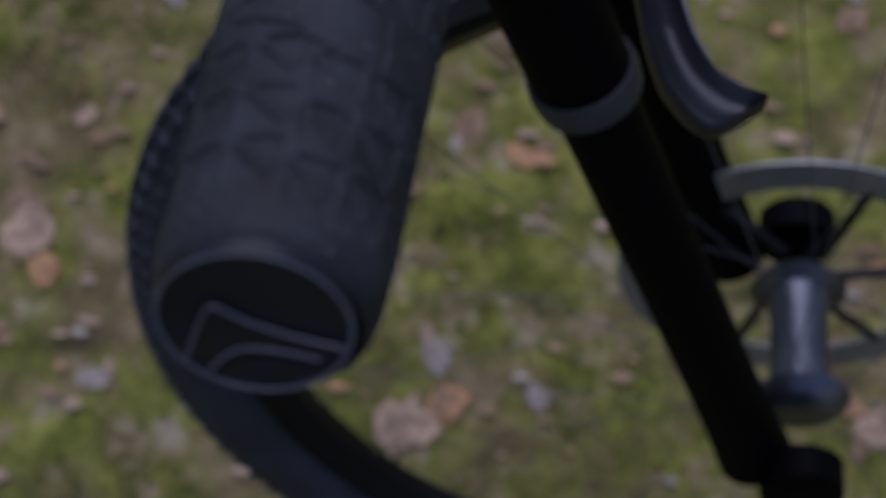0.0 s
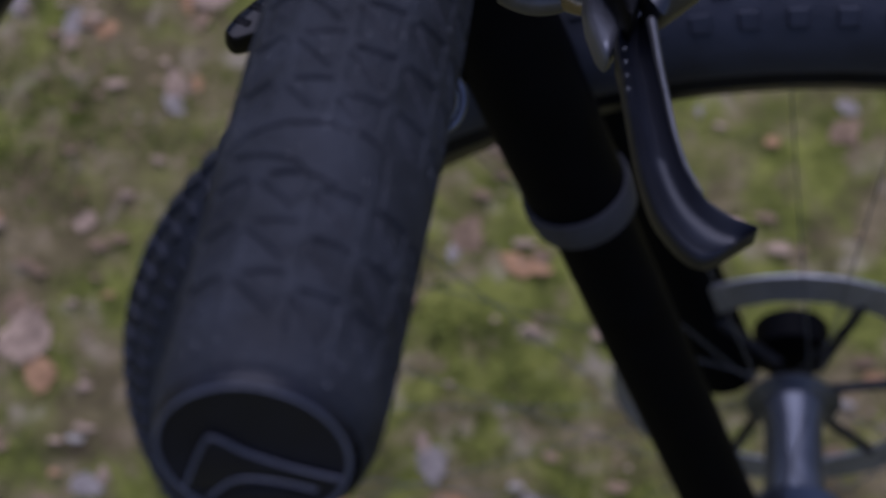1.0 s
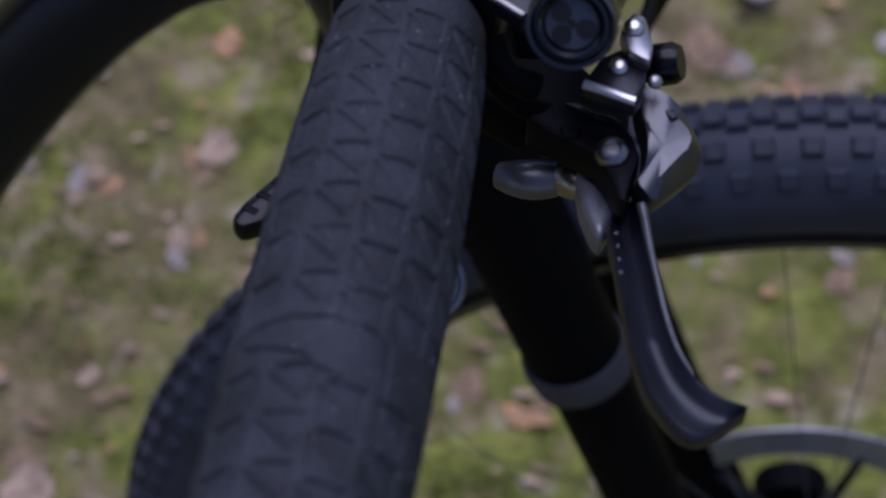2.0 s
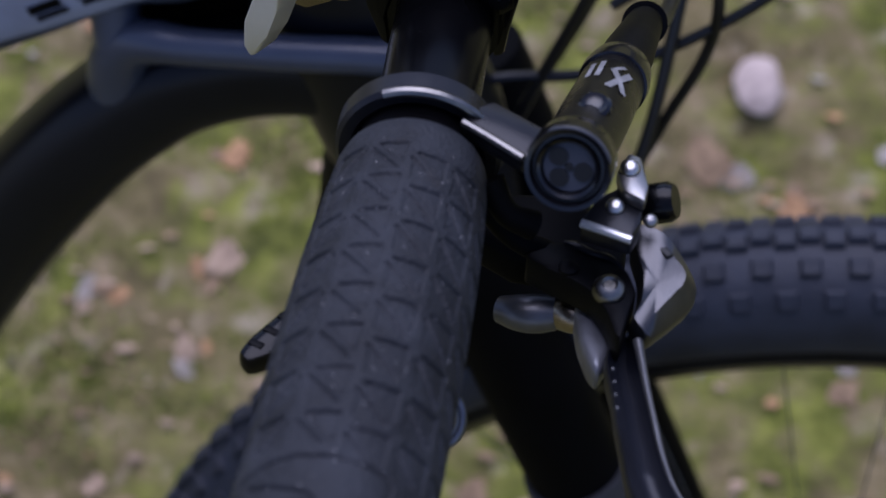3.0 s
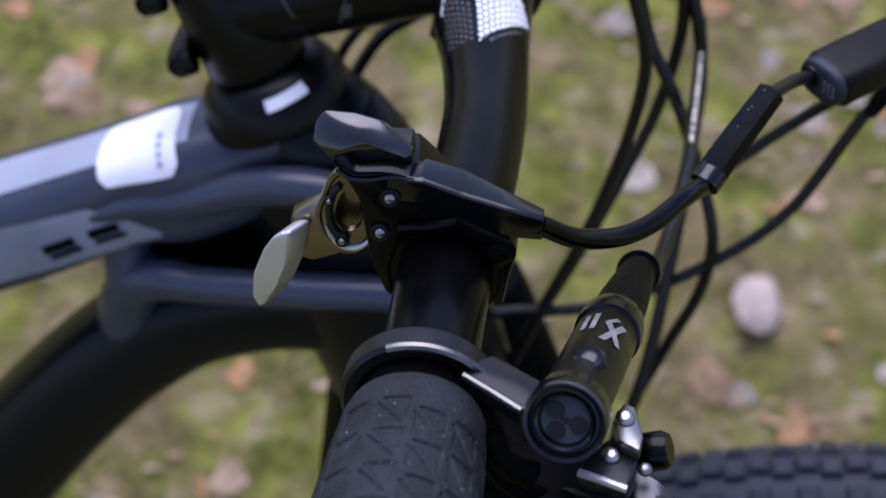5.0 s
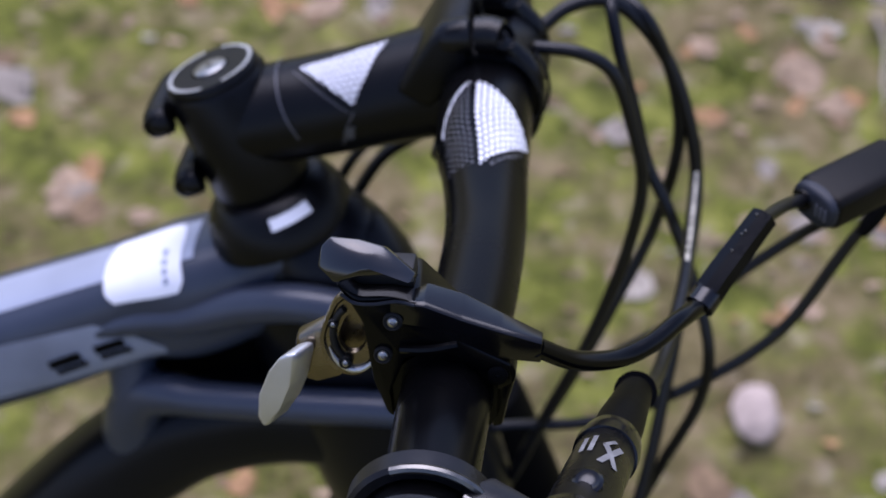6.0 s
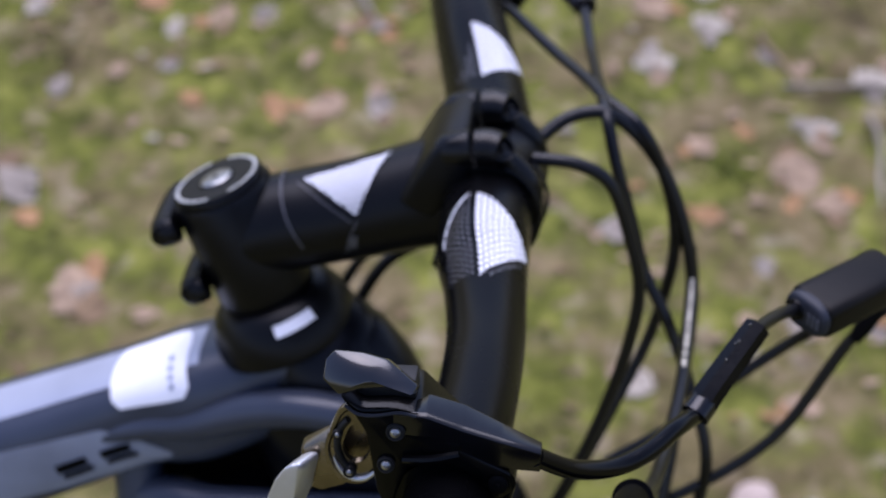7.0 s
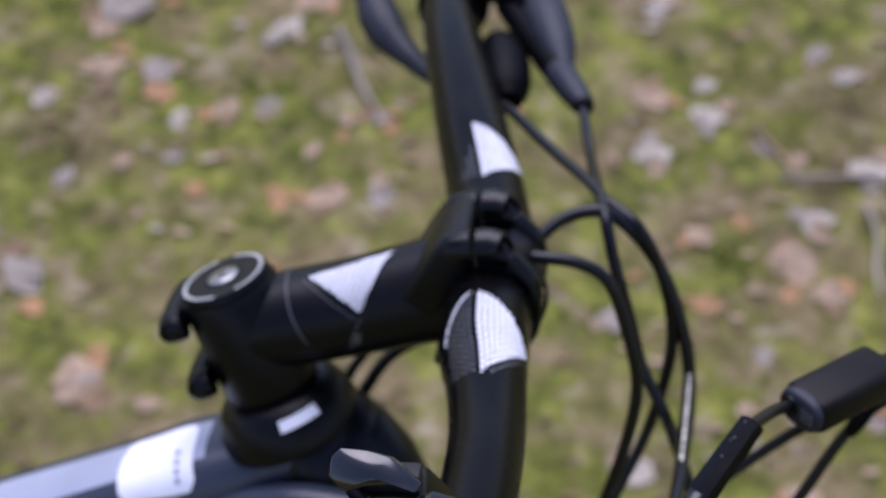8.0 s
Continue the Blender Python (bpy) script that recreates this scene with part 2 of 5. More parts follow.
def height(x, y):
    """Uneven soil on a gentle bank that rises beyond the bicycle."""
    near = math.exp(-((x - 0.18) ** 2 + y ** 2) / 0.05)
    h = 0.022 * noise.noise((x * 1.7, y * 1.7, 0.3)) + 0.010 * noise.noise((x * 6, y * 6, 2.1)) + 0.004 * noise.noise((x * 19, y * 19, 5.0))
    return h * (1 - near) + 0.88 * math.tanh(y / 5) + 0.013


def build_ground():
    k = np.linspace(-1, 1, 231)
    ax = np.sinh(k * 6.4) / math.sinh(6.4) * 150
    bm = bmesh.new()
    grid = [[bm.verts.new((x, y + 0.6, height(x, y + 0.6))) for x in ax] for y in ax]
    for r0, r1 in zip(grid, grid[1:]):
        for i in range(len(r0) - 1):
            bm.faces.new((r0[i], r0[i + 1], r1[i + 1], r1[i]))
    g = part("ground", bm, ground_material(), None)
    tagged(g, "mossy forest soil with patches of green moss and litter", "ground", kind="structure")
    return g


ground = build_ground()

# ---- the bicycle ----
bike = new("mountain_bike")
bike.location = (0.18, 0, 0)
bike.rotation_euler = (radians(-14), 0, 0)
PLACE[bike.name] = Vector((0.18, 0, 0))
tagged(bike, "black and grey mountain bike standing on mossy ground", "bicycle")

# handlebar: a swept line with a thick middle
BAR_LINE = [(-0.0135, -0.394, 0.9930), (-0.0110, -0.320, 0.9935), (-0.0078, -0.255, 0.9930), (-0.0072, -0.190, 0.9880), (-0.0045, -0.150, 0.9855), (-0.0037, -0.125, 0.9840), (-0.0039, -0.104, 0.9825), (-0.0052, -0.085, 0.9815), (-0.0070, -0.068, 0.9810), (-0.0092, -0.048, 0.9803),
            (-0.0110, 0.000, 0.9800), (-0.0120, 0.030, 0.9805), (-0.0184, 0.070, 0.9830), (-0.0290, 0.120, 0.9890), (-0.0450, 0.200, 0.9970), (-0.0590, 0.300, 1.0000), (-0.0680, 0.380, 1.0000)]
BAR_R = [0.0111, 0.0111, 0.0113, 0.0121, 0.0120, 0.0121, 0.0123, 0.0129, 0.0139, 0.0156, 0.0159, 0.0159, 0.0157, 0.0150, 0.0130, 0.0115, 0.0111]
bar_fine = spline([(*p, r) for p, r in zip(BAR_LINE, BAR_R)], 400)


def bar_at(y):
    """Centre and radius of the bar at a place across."""
    q = [float(np.interp(y, bar_fine[:, 1], bar_fine[:, k])) for k in range(4)]
    return Vector(q[:3]), q[3]


handlebar = part("handlebar", tube(BAR_LINE, BAR_R, 40, 130), BAR, bike, "black anodised riser bar with white halftone prints")


def on_bar(y, deg, lift=0.0002):
    c, r = bar_at(y)
    a = radians(deg)
    return c + Vector((math.sin(a), 0, math.cos(a))) * (r + lift)


def hex_patch(inside, place, us, vs, pitch, fill=0.86, stretch=1.0, upright=False):
    """Small hexagon cells laid on a curved surface wherever inside(u, v) holds, trimmed along its outline.
    Rows run along u, or along v when upright; stretch lengthens the cells along v."""
    bm = bmesh.new()
    du, dv = (pitch * 0.866, pitch * stretch) if upright else (pitch, pitch * 0.866 * stretch)
    turn = 0 if upright else math.pi / 6
    for j in range(int((vs[1] - vs[0]) / dv) + 1):
        for i in range(int((us[1] - us[0]) / du) + 1):
            u = us[0] + du * (i + (0 if upright else 0.5 * (j % 2)))
            v = vs[0] + dv * (j + (0.5 * (i % 2) if upright else 0))
            r = 0.53 * pitch * (fill(u, v) if callable(fill) else fill)
            cell = [Vector((u + math.cos(math.pi / 3 * k + turn) * r, v + math.sin(math.pi / 3 * k + turn) * r * stretch)) for k in range(6)]
            held = next((p for p in [Vector((u, v))] + cell if inside(*p)), None)
            if held is None:
                continue
            ring = []
            for p in cell:
                f = next((f for f in (1, 0.85, 0.7, 0.55, 0.4, 0.25) if inside(*held.lerp(p, f))), 0.08)
                ring.append(bm.verts.new(place(*held.lerp(p, f))))
            bm.faces.new(ring)
    return bm


def bar_decal(sign):
    """The quarter-round print on one side of the clamp: white cells to the front, dark cells to the back."""
    y0, y1 = (-0.034, -0.084) if sign < 0 else (0.094, 0.053)

    def place(u, v):
        # u: metres round the bar, v: metres along it
        y = y0 + (y1 - y0) * v / 0.047
        return on_bar(y, math.degrees(u / 0.0159))

    def white(u, v):
        k = (u + 0.0036) / 0.0240
        return 0 < k < 1 and 0.027 * k ** 1.5 < v < 0.0475 - 0.0225 * k
    part("print", hex_patch(white, place, (-0.0024, 0.022), (0, 0.048), 0.0024, (lambda u, v: 0.82 + 0.16 * min(1, max(0, (u + 0.003) / 0.016))), 1.30, True), WHITE, handlebar, "white honeycomb quarter-round print")
    dark = lambda u, v: -0.0180 < u < -0.0050 and v > 0.024 * ((-u - 0.005) / 0.013) ** 1.6 and v < 0.046
    part("print", hex_patch(dark, place, (-0.018, -0.0055), (0, 0.047), 0.0023, 0.58, 1.3, True), GREYPRINT, handlebar, "dark grey dotted print")
    if sign < 0:
        font = bpy.data.curves.new("word", "FONT")
        font.body, font.size = "EXPERT", 0.0042
        word = bpy.data.objects.new("word", font)
        me = bpy.data.meshes.new_from_object(word)
        bm = bmesh.new()
        bm.from_mesh(me)
        for v in bm.verts:
            u = 0.0006 + v.co.x * 1.02
            v.co = on_bar(y0 + (y1 - y0) * (0.0516 - 0.0225 * (u + 0.0036) / 0.0240 - v.co.y * 0.6) / 0.047, math.degrees(u / 0.0159), 0.0003)
        bpy.data.objects.remove(word)
        part("print", bm, WORDGREY, handlebar, "small grey word EXPERT")
    bm = bmesh.new()
    line = [(-0.0060 - 0.0125 * t, 0.000 + 0.026 * t ** 1.6) for t in np.linspace(0, 1, 16)]
    vs = [[bm.verts.new(place(u + d, v)) for d in (0, 0.0010)] for u, v in line]
    for a, b in zip(vs, vs[1:]):
        bm.faces.new((a[0], a[1], b[1], b[0]))
    part("print", bm, WHITE, handlebar, "thin white curved line")


bar_decal(-1)
bar_decal(1)

# grip
GRIP_PROFILE = [(-0.2510, 0.0140), (-0.2514, 0.0158), (-0.2545, 0.0166), (-0.268, 0.0176), (-0.285, 0.0183), (-0.310, 0.0187), (-0.345, 0.0185), (-0.372, 0.0182), (-0.382, 0.0181), (-0.3900, 0.0176), (-0.3938, 0.0167), (-0.3955, 0.0151)]
gp_y, gp_r = np.array([p[0] for p in GRIP_PROFILE]), np.array([p[1] for p in GRIP_PROFILE])


def seg_d(u, v, a, b):
    ax, ay = b[0] - a[0], b[1] - a[1]
    t = np.clip(((u - a[0]) * ax + (v - a[1]) * ay) / (ax * ax + ay * ay), 0, 1)
    return np.hypot(u - a[0] - ax * t, v - a[1] - ay * t)


def pocket(u, v, corners, deep, soft=0.0004):
    """Depth of a flat-floored three-cornered pocket, sloping in from its edges."""
    inside = None
    for a, b in zip(corners, corners[1:] + corners[:1]):
        ln = math.hypot(b[0] - a[0], b[1] - a[1])
        d = ((b[0] - a[0]) * (v - a[1]) - (b[1] - a[1]) * (u - a[0])) / ln
        inside = d if inside is None else np.minimum(inside, d)
    return deep * np.clip(inside / soft, 0, 1)


def groove(d, deep, wide):
    return deep * np.maximum(0, 1 - d / wide) ** 0.7


def grip_relief(s, deg):
    """Depth of the moulded truss pattern: s metres from the inner end, deg (an array) round from the top towards the back."""
    w, h, m = 30 * 0.000322, 0.0107, 0.0010
    lane = np.floor((deg + 3) / 30)
    x = (27 + 30 * lane - deg) * 0.000322
    x = np.where(lane > 0, w - x, x)
    at = s - np.where(lane < 0, 0.0030, 0.0)
    g = np.zeros_like(deg)
    for first, last, pitch in ((0.0127, 0.0955, 0.0107), (0.1083, 0.1395, 0.0104)):
        v = (at - first) % pitch
        unit = np.zeros_like(deg)
        left_foot, right_foot = (m, pitch - 0.0012), (w - m - 0.0012, pitch - 0.0010)
        upper = [(m + 0.0016, 0.0010), (w - m, 0.0010), (w - m - 0.0003, pitch * 0.70)]
        lower = [(m, 0.0030), right_foot, left_foot]
        unit = np.maximum(unit, pocket(x, v, upper, 0.00034))
        unit = np.maximum(unit, pocket(x, v, lower, 0.00030))
        unit = np.maximum(unit, groove(seg_d(x, v, (m + 0.0012, 0.0009), (w - m, 0.0009)), 0.00085, 0.00062))
        unit = np.maximum(unit, groove(seg_d(x, v, (m, 0.0026), (w - m - 0.0012, pitch - 0.0016)), 0.00080, 0.00058))
        unit = np.maximum(unit, groove(seg_d(x, v, (m + 0.0018, 0.0014), (w - m - 0.0006, pitch * 0.70)), 0.00055, 0.00046))
        unit = np.maximum(unit, groove(seg_d(x, v, (w - m, 0.0009), (w - m - 0.0003, pitch * 0.72)), 0.00045, 0.00046))
        g = np.where((at > first) & (at < last), unit, g)
    ring = groove(np.abs(s - 0.0984 - 0.0000008 * (deg - 8) ** 2), 0.00080, 0.00055)
    g = np.where((deg > -36) & (deg < 60), np.maximum(g, ring), g)
    wave = np.interp(deg, [-16, 0, 7.4, 26, 47], [0.1112, 0.1094, 0.1068, 0.1051, 0.1031])
    if 0.1005 < s < 0.1120:
        g = np.where((s < wave + 0.0006) & (deg > -18) & (deg < 48), 0, g)
        g = np.where((deg > -17) & (deg < 48), np.maximum(g, groove(np.abs(s - wave), 0.00085, 0.00062)), g)
    if 0.100 < s < 0.122:
        g = np.maximum(g, groove(np.abs(deg + 37 + (s - 0.100) * 220) * 0.000322, 0.00050, 0.00050))
    return np.where(np.abs(deg) < 125, g, 0)


def build_grip():
    rows = list(np.linspace(-0.2510, -0.2543, 8)) + list(np.linspace(-0.2546, -0.384, 540)) + list(np.linspace(-0.3845, -0.3955, 22))
    segs = 430
    turn = np.arange(segs) * 360 / segs - 180
    bm = bmesh.new()
    rings = []
    for y in rows:
        r = float(np.interp(-y, -gp_y, gp_r))
        c = Vector((-0.0078 - 0.0062 * (-0.250 - y) / 0.145, y, 0.9935 - 0.0005 * (-0.25 - y) / 0.145))
        s = -0.247 - y
        ring = []
        cuts = grip_relief(s, turn)
        for k in range(segs):
            a = radians(turn[k])
            rr = r - float(cuts[k])
            q = c + Vector((-math.sin(a), 0, math.cos(a))) * rr
            q.y += 0.18 * (q.z - c.z) * min(1.0, max(0.0, (-0.35 - y) / 0.047))
            ring.append(q)
        rings.append(ring)
    ring_skin(bm, rings, True, False)
    return part("grip", bm, GRIP, bike, "black rubber lock-on grip with moulded triangle pattern", True, 60)


grip = build_grip()
# end plug of the grip with its raised mark
END = Vector((-0.0150, -0.3956, 0.9936))
plug = part("end_plug", lathe(END + Vector((0, 0.0038, 0)), (0, -1, 0.18), [(0, 0.0150), (0.0035, 0.0153), (0.0050, 0.0147), (0.0048, 0.0141), (0.0045, 0.0132), (0.0045, 0)], 56), CAP_RUBBER, grip, "black plastic end plug with raised rim")


def plug_mark():
    bm = bmesh.new()
    line = [(-0.0092, -0.0078), (-0.0062, 0.0028), (-0.0048, 0.0042), (-0.0006, 0.0016), (0.0055, -0.0006), (0.0118, -0.0020), (0.0088, -0.0045), (0.0020, -0.0036), (-0.0035, -0.0078)]
    return slab([(END.x + 1.15 * a, END.z + b - 0.0012) for a, b in line], "y", END.y - 0.0014, END.y + 0.0016, 0.0005, bm)


part("raised_mark", turn_bm(plug_mark(), END, (1, 0, 0), -10.2), CAP_RUBBER, plug, "raised mountain-shaped mark")
part("raised_mark", turn_bm(slab([(END.x + 1.15 * a, END.z + b - 0.0012) for a, b in [(-0.0055, -0.0100), (-0.0020, -0.0072), (0.0030, -0.0062), (0.0085, -0.0068), (0.0060, -0.0085), (0.0, -0.0090), (-0.0040, -0.0112)]], "y", END.y - 0.0012, END.y + 0.0016, 0.0004), END, (1, 0, 0), -10.2), CAP_RUBBER, plug)

# lighter grey tubes draw the highlights along the raised mark
for line in ([(-0.0092, -0.0078), (-0.0064, 0.0026), (-0.0048, 0.0042), (-0.0006, 0.0016), (0.0055, -0.0006), (0.0118, -0.0020)], [(-0.0060, -0.0095), (-0.0022, -0.0046), (0.0030, -0.0040), (0.0085, -0.0050)]):
    part("mark_glint", turn_bm(tube([(END.x + 1.15 * a, END.y - 0.0014, END.z + b - 0.0012) for a, b in line], 0.00032, 8, 30), END, (1, 0, 0), -10.2), CAPGREY, plug)
# lighter grey ring puts the rim's highlight into colour
part("plug_rim_glint", turn_bm(tube([(END.x + 0.0146 * math.sin(a), END.y - 0.0012, END.z + 0.0146 * math.cos(a)) for a in np.linspace(0, 2 * math.pi, 41)], 0.00036, 8, 80, False), END, (1, 0, 0), -10.2), CAPGREY, plug, "thin lighter grey ring drawn as the rim highlight")

# ---- brake lever ----
brake = part("brake_lever", slab([(0.004, -0.240), (0.010, -0.226), (0.027, -0.224), (0.041, -0.238), (0.0405, -0.2500), (0.030, -0.2490), (0.0149, -0.2470)], "z", 0.957, 0.9685, 0.003, None, 3), FORK, bike, "hydraulic brake lever in black and grey alloy")
CY0, CY1 = Vector((0.0255, -0.2620, 1.0100)), Vector((0.0430, -0.1600, 0.9720))
cyd = (CY1 - CY0).normalized()
part("clamp_band", lathe((-0.0078, -0.2375, 0.9930), (0, -1, 0), [(0, 0.0125), (0, 0.0174), (0.0010, 0.0184), (0.0062, 0.0184), (0.0072, 0.0174), (0.0072, 0.0150), (0.0040, 0.0125)], 48), DARKALLOY, brake, "grey alloy clamp band round the bar")
part("clamp_edge", tube([(-0.0078 + 0.0182 * math.sin(a), -0.2449, 0.9930 + 0.0182 * math.cos(a)) for a in np.linspace(-0.42, 0.85, 9)], 0.0012, 8), SCREW, brake, "polished clamp edge")
part("inner_collar", lathe((-0.0078, -0.2440, 0.9930), (0, -1, 0), [(0, 0.0115), (0, 0.0142), (0.0080, 0.0142), (0.0080, 0.0115)], 40), PLASTIC, brake)
part("clamp_arm", slab([(0.0010, -0.2440), (0.0022, -0.2468), (0.0157, -0.2565), (0.0225, -0.2540), (0.0200, -0.2470), (0.0080, -0.2390)], "z", 1.0005, 1.0060, 0.0010), DARKALLOY, brake, "grey alloy arm from clamp to cylinder")
part("arm_edge", tube([(0.0022, -0.2472, 1.0058), (0.0090, -0.2520, 1.0058), (0.0157, -0.2568, 1.0056)], 0.0010, 8), SCREW, brake, "polished arm edge")
part("arm_link", tube([(0.0090, -0.2540, 0.9960), (0.0130, -0.2570, 0.9900), (0.0190, -0.2560, 0.9860)], [0.0032, 0.0028, 0.0034], 14, 12), FORK, brake)
part("arm_link", tube([(0.0060, -0.2500, 0.9890), (0.0140, -0.2530, 0.9800), (0.0230, -0.2520, 0.9740)], [0.0030, 0.0026, 0.0030], 14, 12), FORK, brake)
part("link_pin", lathe((0.0060, -0.2535, 0.9930), (0, -0.8, 0.5), [(0, 0.0020), (0.0030, 0.0020), (0.0036, 0.0014)], 14), DARKALLOY, brake)
cyl = part("master_cylinder", lathe(CY0, cyd, [(0.004, 0.0076), (0.026, 0.0078), (0.054, 0.0076), (0.056, 0.0070)], 36), CYL, brake, "grey alloy cylinder with light print")
part("cylinder_collar", lathe(CY0, cyd, [(0.0540, 0.0072), (0.0542, 0.0082), (0.0580, 0.0084), (0.0640, 0.0078), (0.0690, 0.0060)], 36), GLOSS, brake, "rounded black collar")
part("cylinder_neck", lathe(CY0, cyd, [(0.0660, 0.0066), (0.0800, 0.0064), (0.0940, 0.0056), (0.1080, 0.0048)], 28), MATTE, brake)
part("cylinder_cap", lathe(CY0 - cyd * 0.004, cyd, [(0.010, 0.0080), (0.008, 0.0090), (0.001, 0.0092), (-0.0006, 0.0088), (-0.0004, 0.0079), (0.0010, 0.0074), (0.0010, 0.0068), (0.0002, 0.0064), (0.0006, 0.0058), (0.0022, 0.0054)], 48), GLOSS, brake, "round black reservoir cap")
part("cap_insert", lathe(CY0 - cyd * 0.0022, cyd, [(0, 0.0), (0, 0.0053), (0.001, 0.0053)], 32), INSERT, cyl, "slate insert with its holes drawn as dark discs")
side = cyd.cross(Vector((0, 0, 1))).normalized()
upv = side.cross(cyd)
# flat dark discs draw the shaded holes on the solid insert
for deg in (142, 238, 350):
    a = radians(deg)
    tip = side * math.cos(a) + upv * math.sin(a)
    part("cap_hole_disc", lathe(CY0 - cyd * 0.0025 + tip * 0.0031, cyd, [(0, 0), (0, 0.0020), (0.0004, 0.0021)], 20), HOLE_SHADE, cyl)
# one more dark disc for the shaded centre hole
part("cap_hole_disc", lathe(CY0 - cyd * 0.0025, cyd, [(0, 0), (0, 0.0008), (0.0004, 0.0010)], 16), HOLE_SHADE, cyl)
# lighter ring puts the groove highlight into colour
part("cap_ring", tube([CY0 - cyd * 0.0030 + (side * math.cos(a) + upv * math.sin(a)) * 0.0062 for a in np.linspace(0, 2 * math.pi, 33)], 0.00035, 8, 66, False), SLATE, brake, "thin slate ring that draws the groove highlight in the cap")
# alloy-coloured arc draws the highlight on the cap's upper edge
part("cap_glint", tube([CY0 - cyd * 0.0040 + (side * math.cos(a) + upv * math.sin(a)) * 0.0090 for a in np.linspace(radians(20), radians(125), 15)], [0.0001] + [0.00045] * 13 + [0.0001], 8, 40), MIDALLOY, brake, "bright arc drawn as the highlight on the cap edge")
part("bleed_screw", lathe(CY0 + cyd * 0.020 + Vector((0.001, -0.001, 0.0074)), (-0.1, -0.25, 1), [(0, 0.0036), (0.0016, 0.0036), (0.0022, 0.0028), (0.0014, 0.0014), (0.0014, 0)], 20), GLOSS, cyl, "black bleed screw")
# light printed marks on the cylinder
side = cyd.cross(Vector((0, 0, 1))).normalized()
upv = side.cross(cyd)


def on_cyl(along, deg, r):
    a = radians(deg)
    return CY0 + cyd * along + (upv * math.cos(a) + side * math.sin(a)) * r


def cyl_mark(rows):
    bm = bmesh.new()
    for (s0, a0), (s1, a1), half in rows:
        dirs, dira = s1 - s0, a1 - a0
        ln = math.hypot(dirs, dira * 0.000135)
        ps, pa = -dira * 0.000135 / ln, dirs / ln / 0.000135
        q = []
        for t in np.linspace(0, 1, 5):
            s, a = s0 + dirs * t, a0 + dira * t
            q.append([bm.verts.new(on_cyl(s + ps * half * k, a + pa * half * k, 0.00800)) for k in (-1, 1)])
        for c0, c1 in zip(q, q[1:]):
            bm.faces.new((c0[0], c0[1], c1[1], c1[0]))
    return bm


part("mark", cyl_mark([((0.030, 10), (0.044, 38), 0.0008), ((0.042, 8), (0.031, 40), 0.0008), ((0.042, 8), (0.046, 24), 0.0006)]), PRINTGREY, cyl, "light grey printed bars")
part("mark", cyl_mark([((0.036, -14), (0.047, -14), 0.0006)]), PRINTGREY, cyl)
part("mark", cyl_mark([((0.036, -30), (0.046, -30), 0.0006)]), PRINTGREY, cyl)
part("hose_boot", lathe(CY1 - cyd * 0.002, (0.05, 0.75, -0.60), [(0, 0.0060), (0.004, 0.0058), (0.008, 0.0050), (0.020, 0.0042), (0.030, 0.0034)], 24), MATTE, brake, "black rubber hose boot")
part("bracket", slab([(0.0290, -0.2570), (0.0325, -0.2490), (0.0375, -0.2450), (0.0425, -0.2500), (0.0420, -0.2560), (0.0402, -0.2605)], "z", 0.9835, 0.9900, 0.0009), DARKALLOY, brake, "grey alloy hinge bracket")
part("bracket_edge", tube([(0.0292, -0.2576, 0.9895), (0.0345, -0.2594, 0.9895), (0.0400, -0.2612, 0.9893)], 0.0010, 8), SILVER, brake)
part("bracket_tab", slab([(0.0360, -0.2440), (0.0385, -0.2372), (0.0415, -0.2385), (0.0432, -0.2480), (0.0425, -0.2530), (0.0375, -0.2500)], "z", 0.9895, 0.9935, 0.0010), CHROME, brake, "bright steel tab")
for at, axis, r, material in (((0.0388, -0.2432, 0.9932), (0.1, -0.35, 1), 0.0023, STEEL), ((0.0362, -0.2522, 0.9898), (0, -0.4, 1), 0.0021, STEEL), ((0.0440, -0.2540, 0.9885), (0.2, -0.4, 1), 0.0016, CHROME)):
    part("hinge_screw", lathe(at, axis, [(0, r), (r * 0.5, r), (r * 0.85, r * 0.72), (r * 1.0, r * 0.35), (r * 0.95, 0)], 16), material, brake, "small bright domed screw")
part("reach_knob", lathe((0.0425, -0.2430, 0.9830), (0.85, -0.1, 0.35), [(0, 0.0036), (0.002, 0.0046), (0.0065, 0.0046), (0.0080, 0.0038), (0.0080, 0)], 14), PLASTIC, brake, "black ribbed adjuster knob")


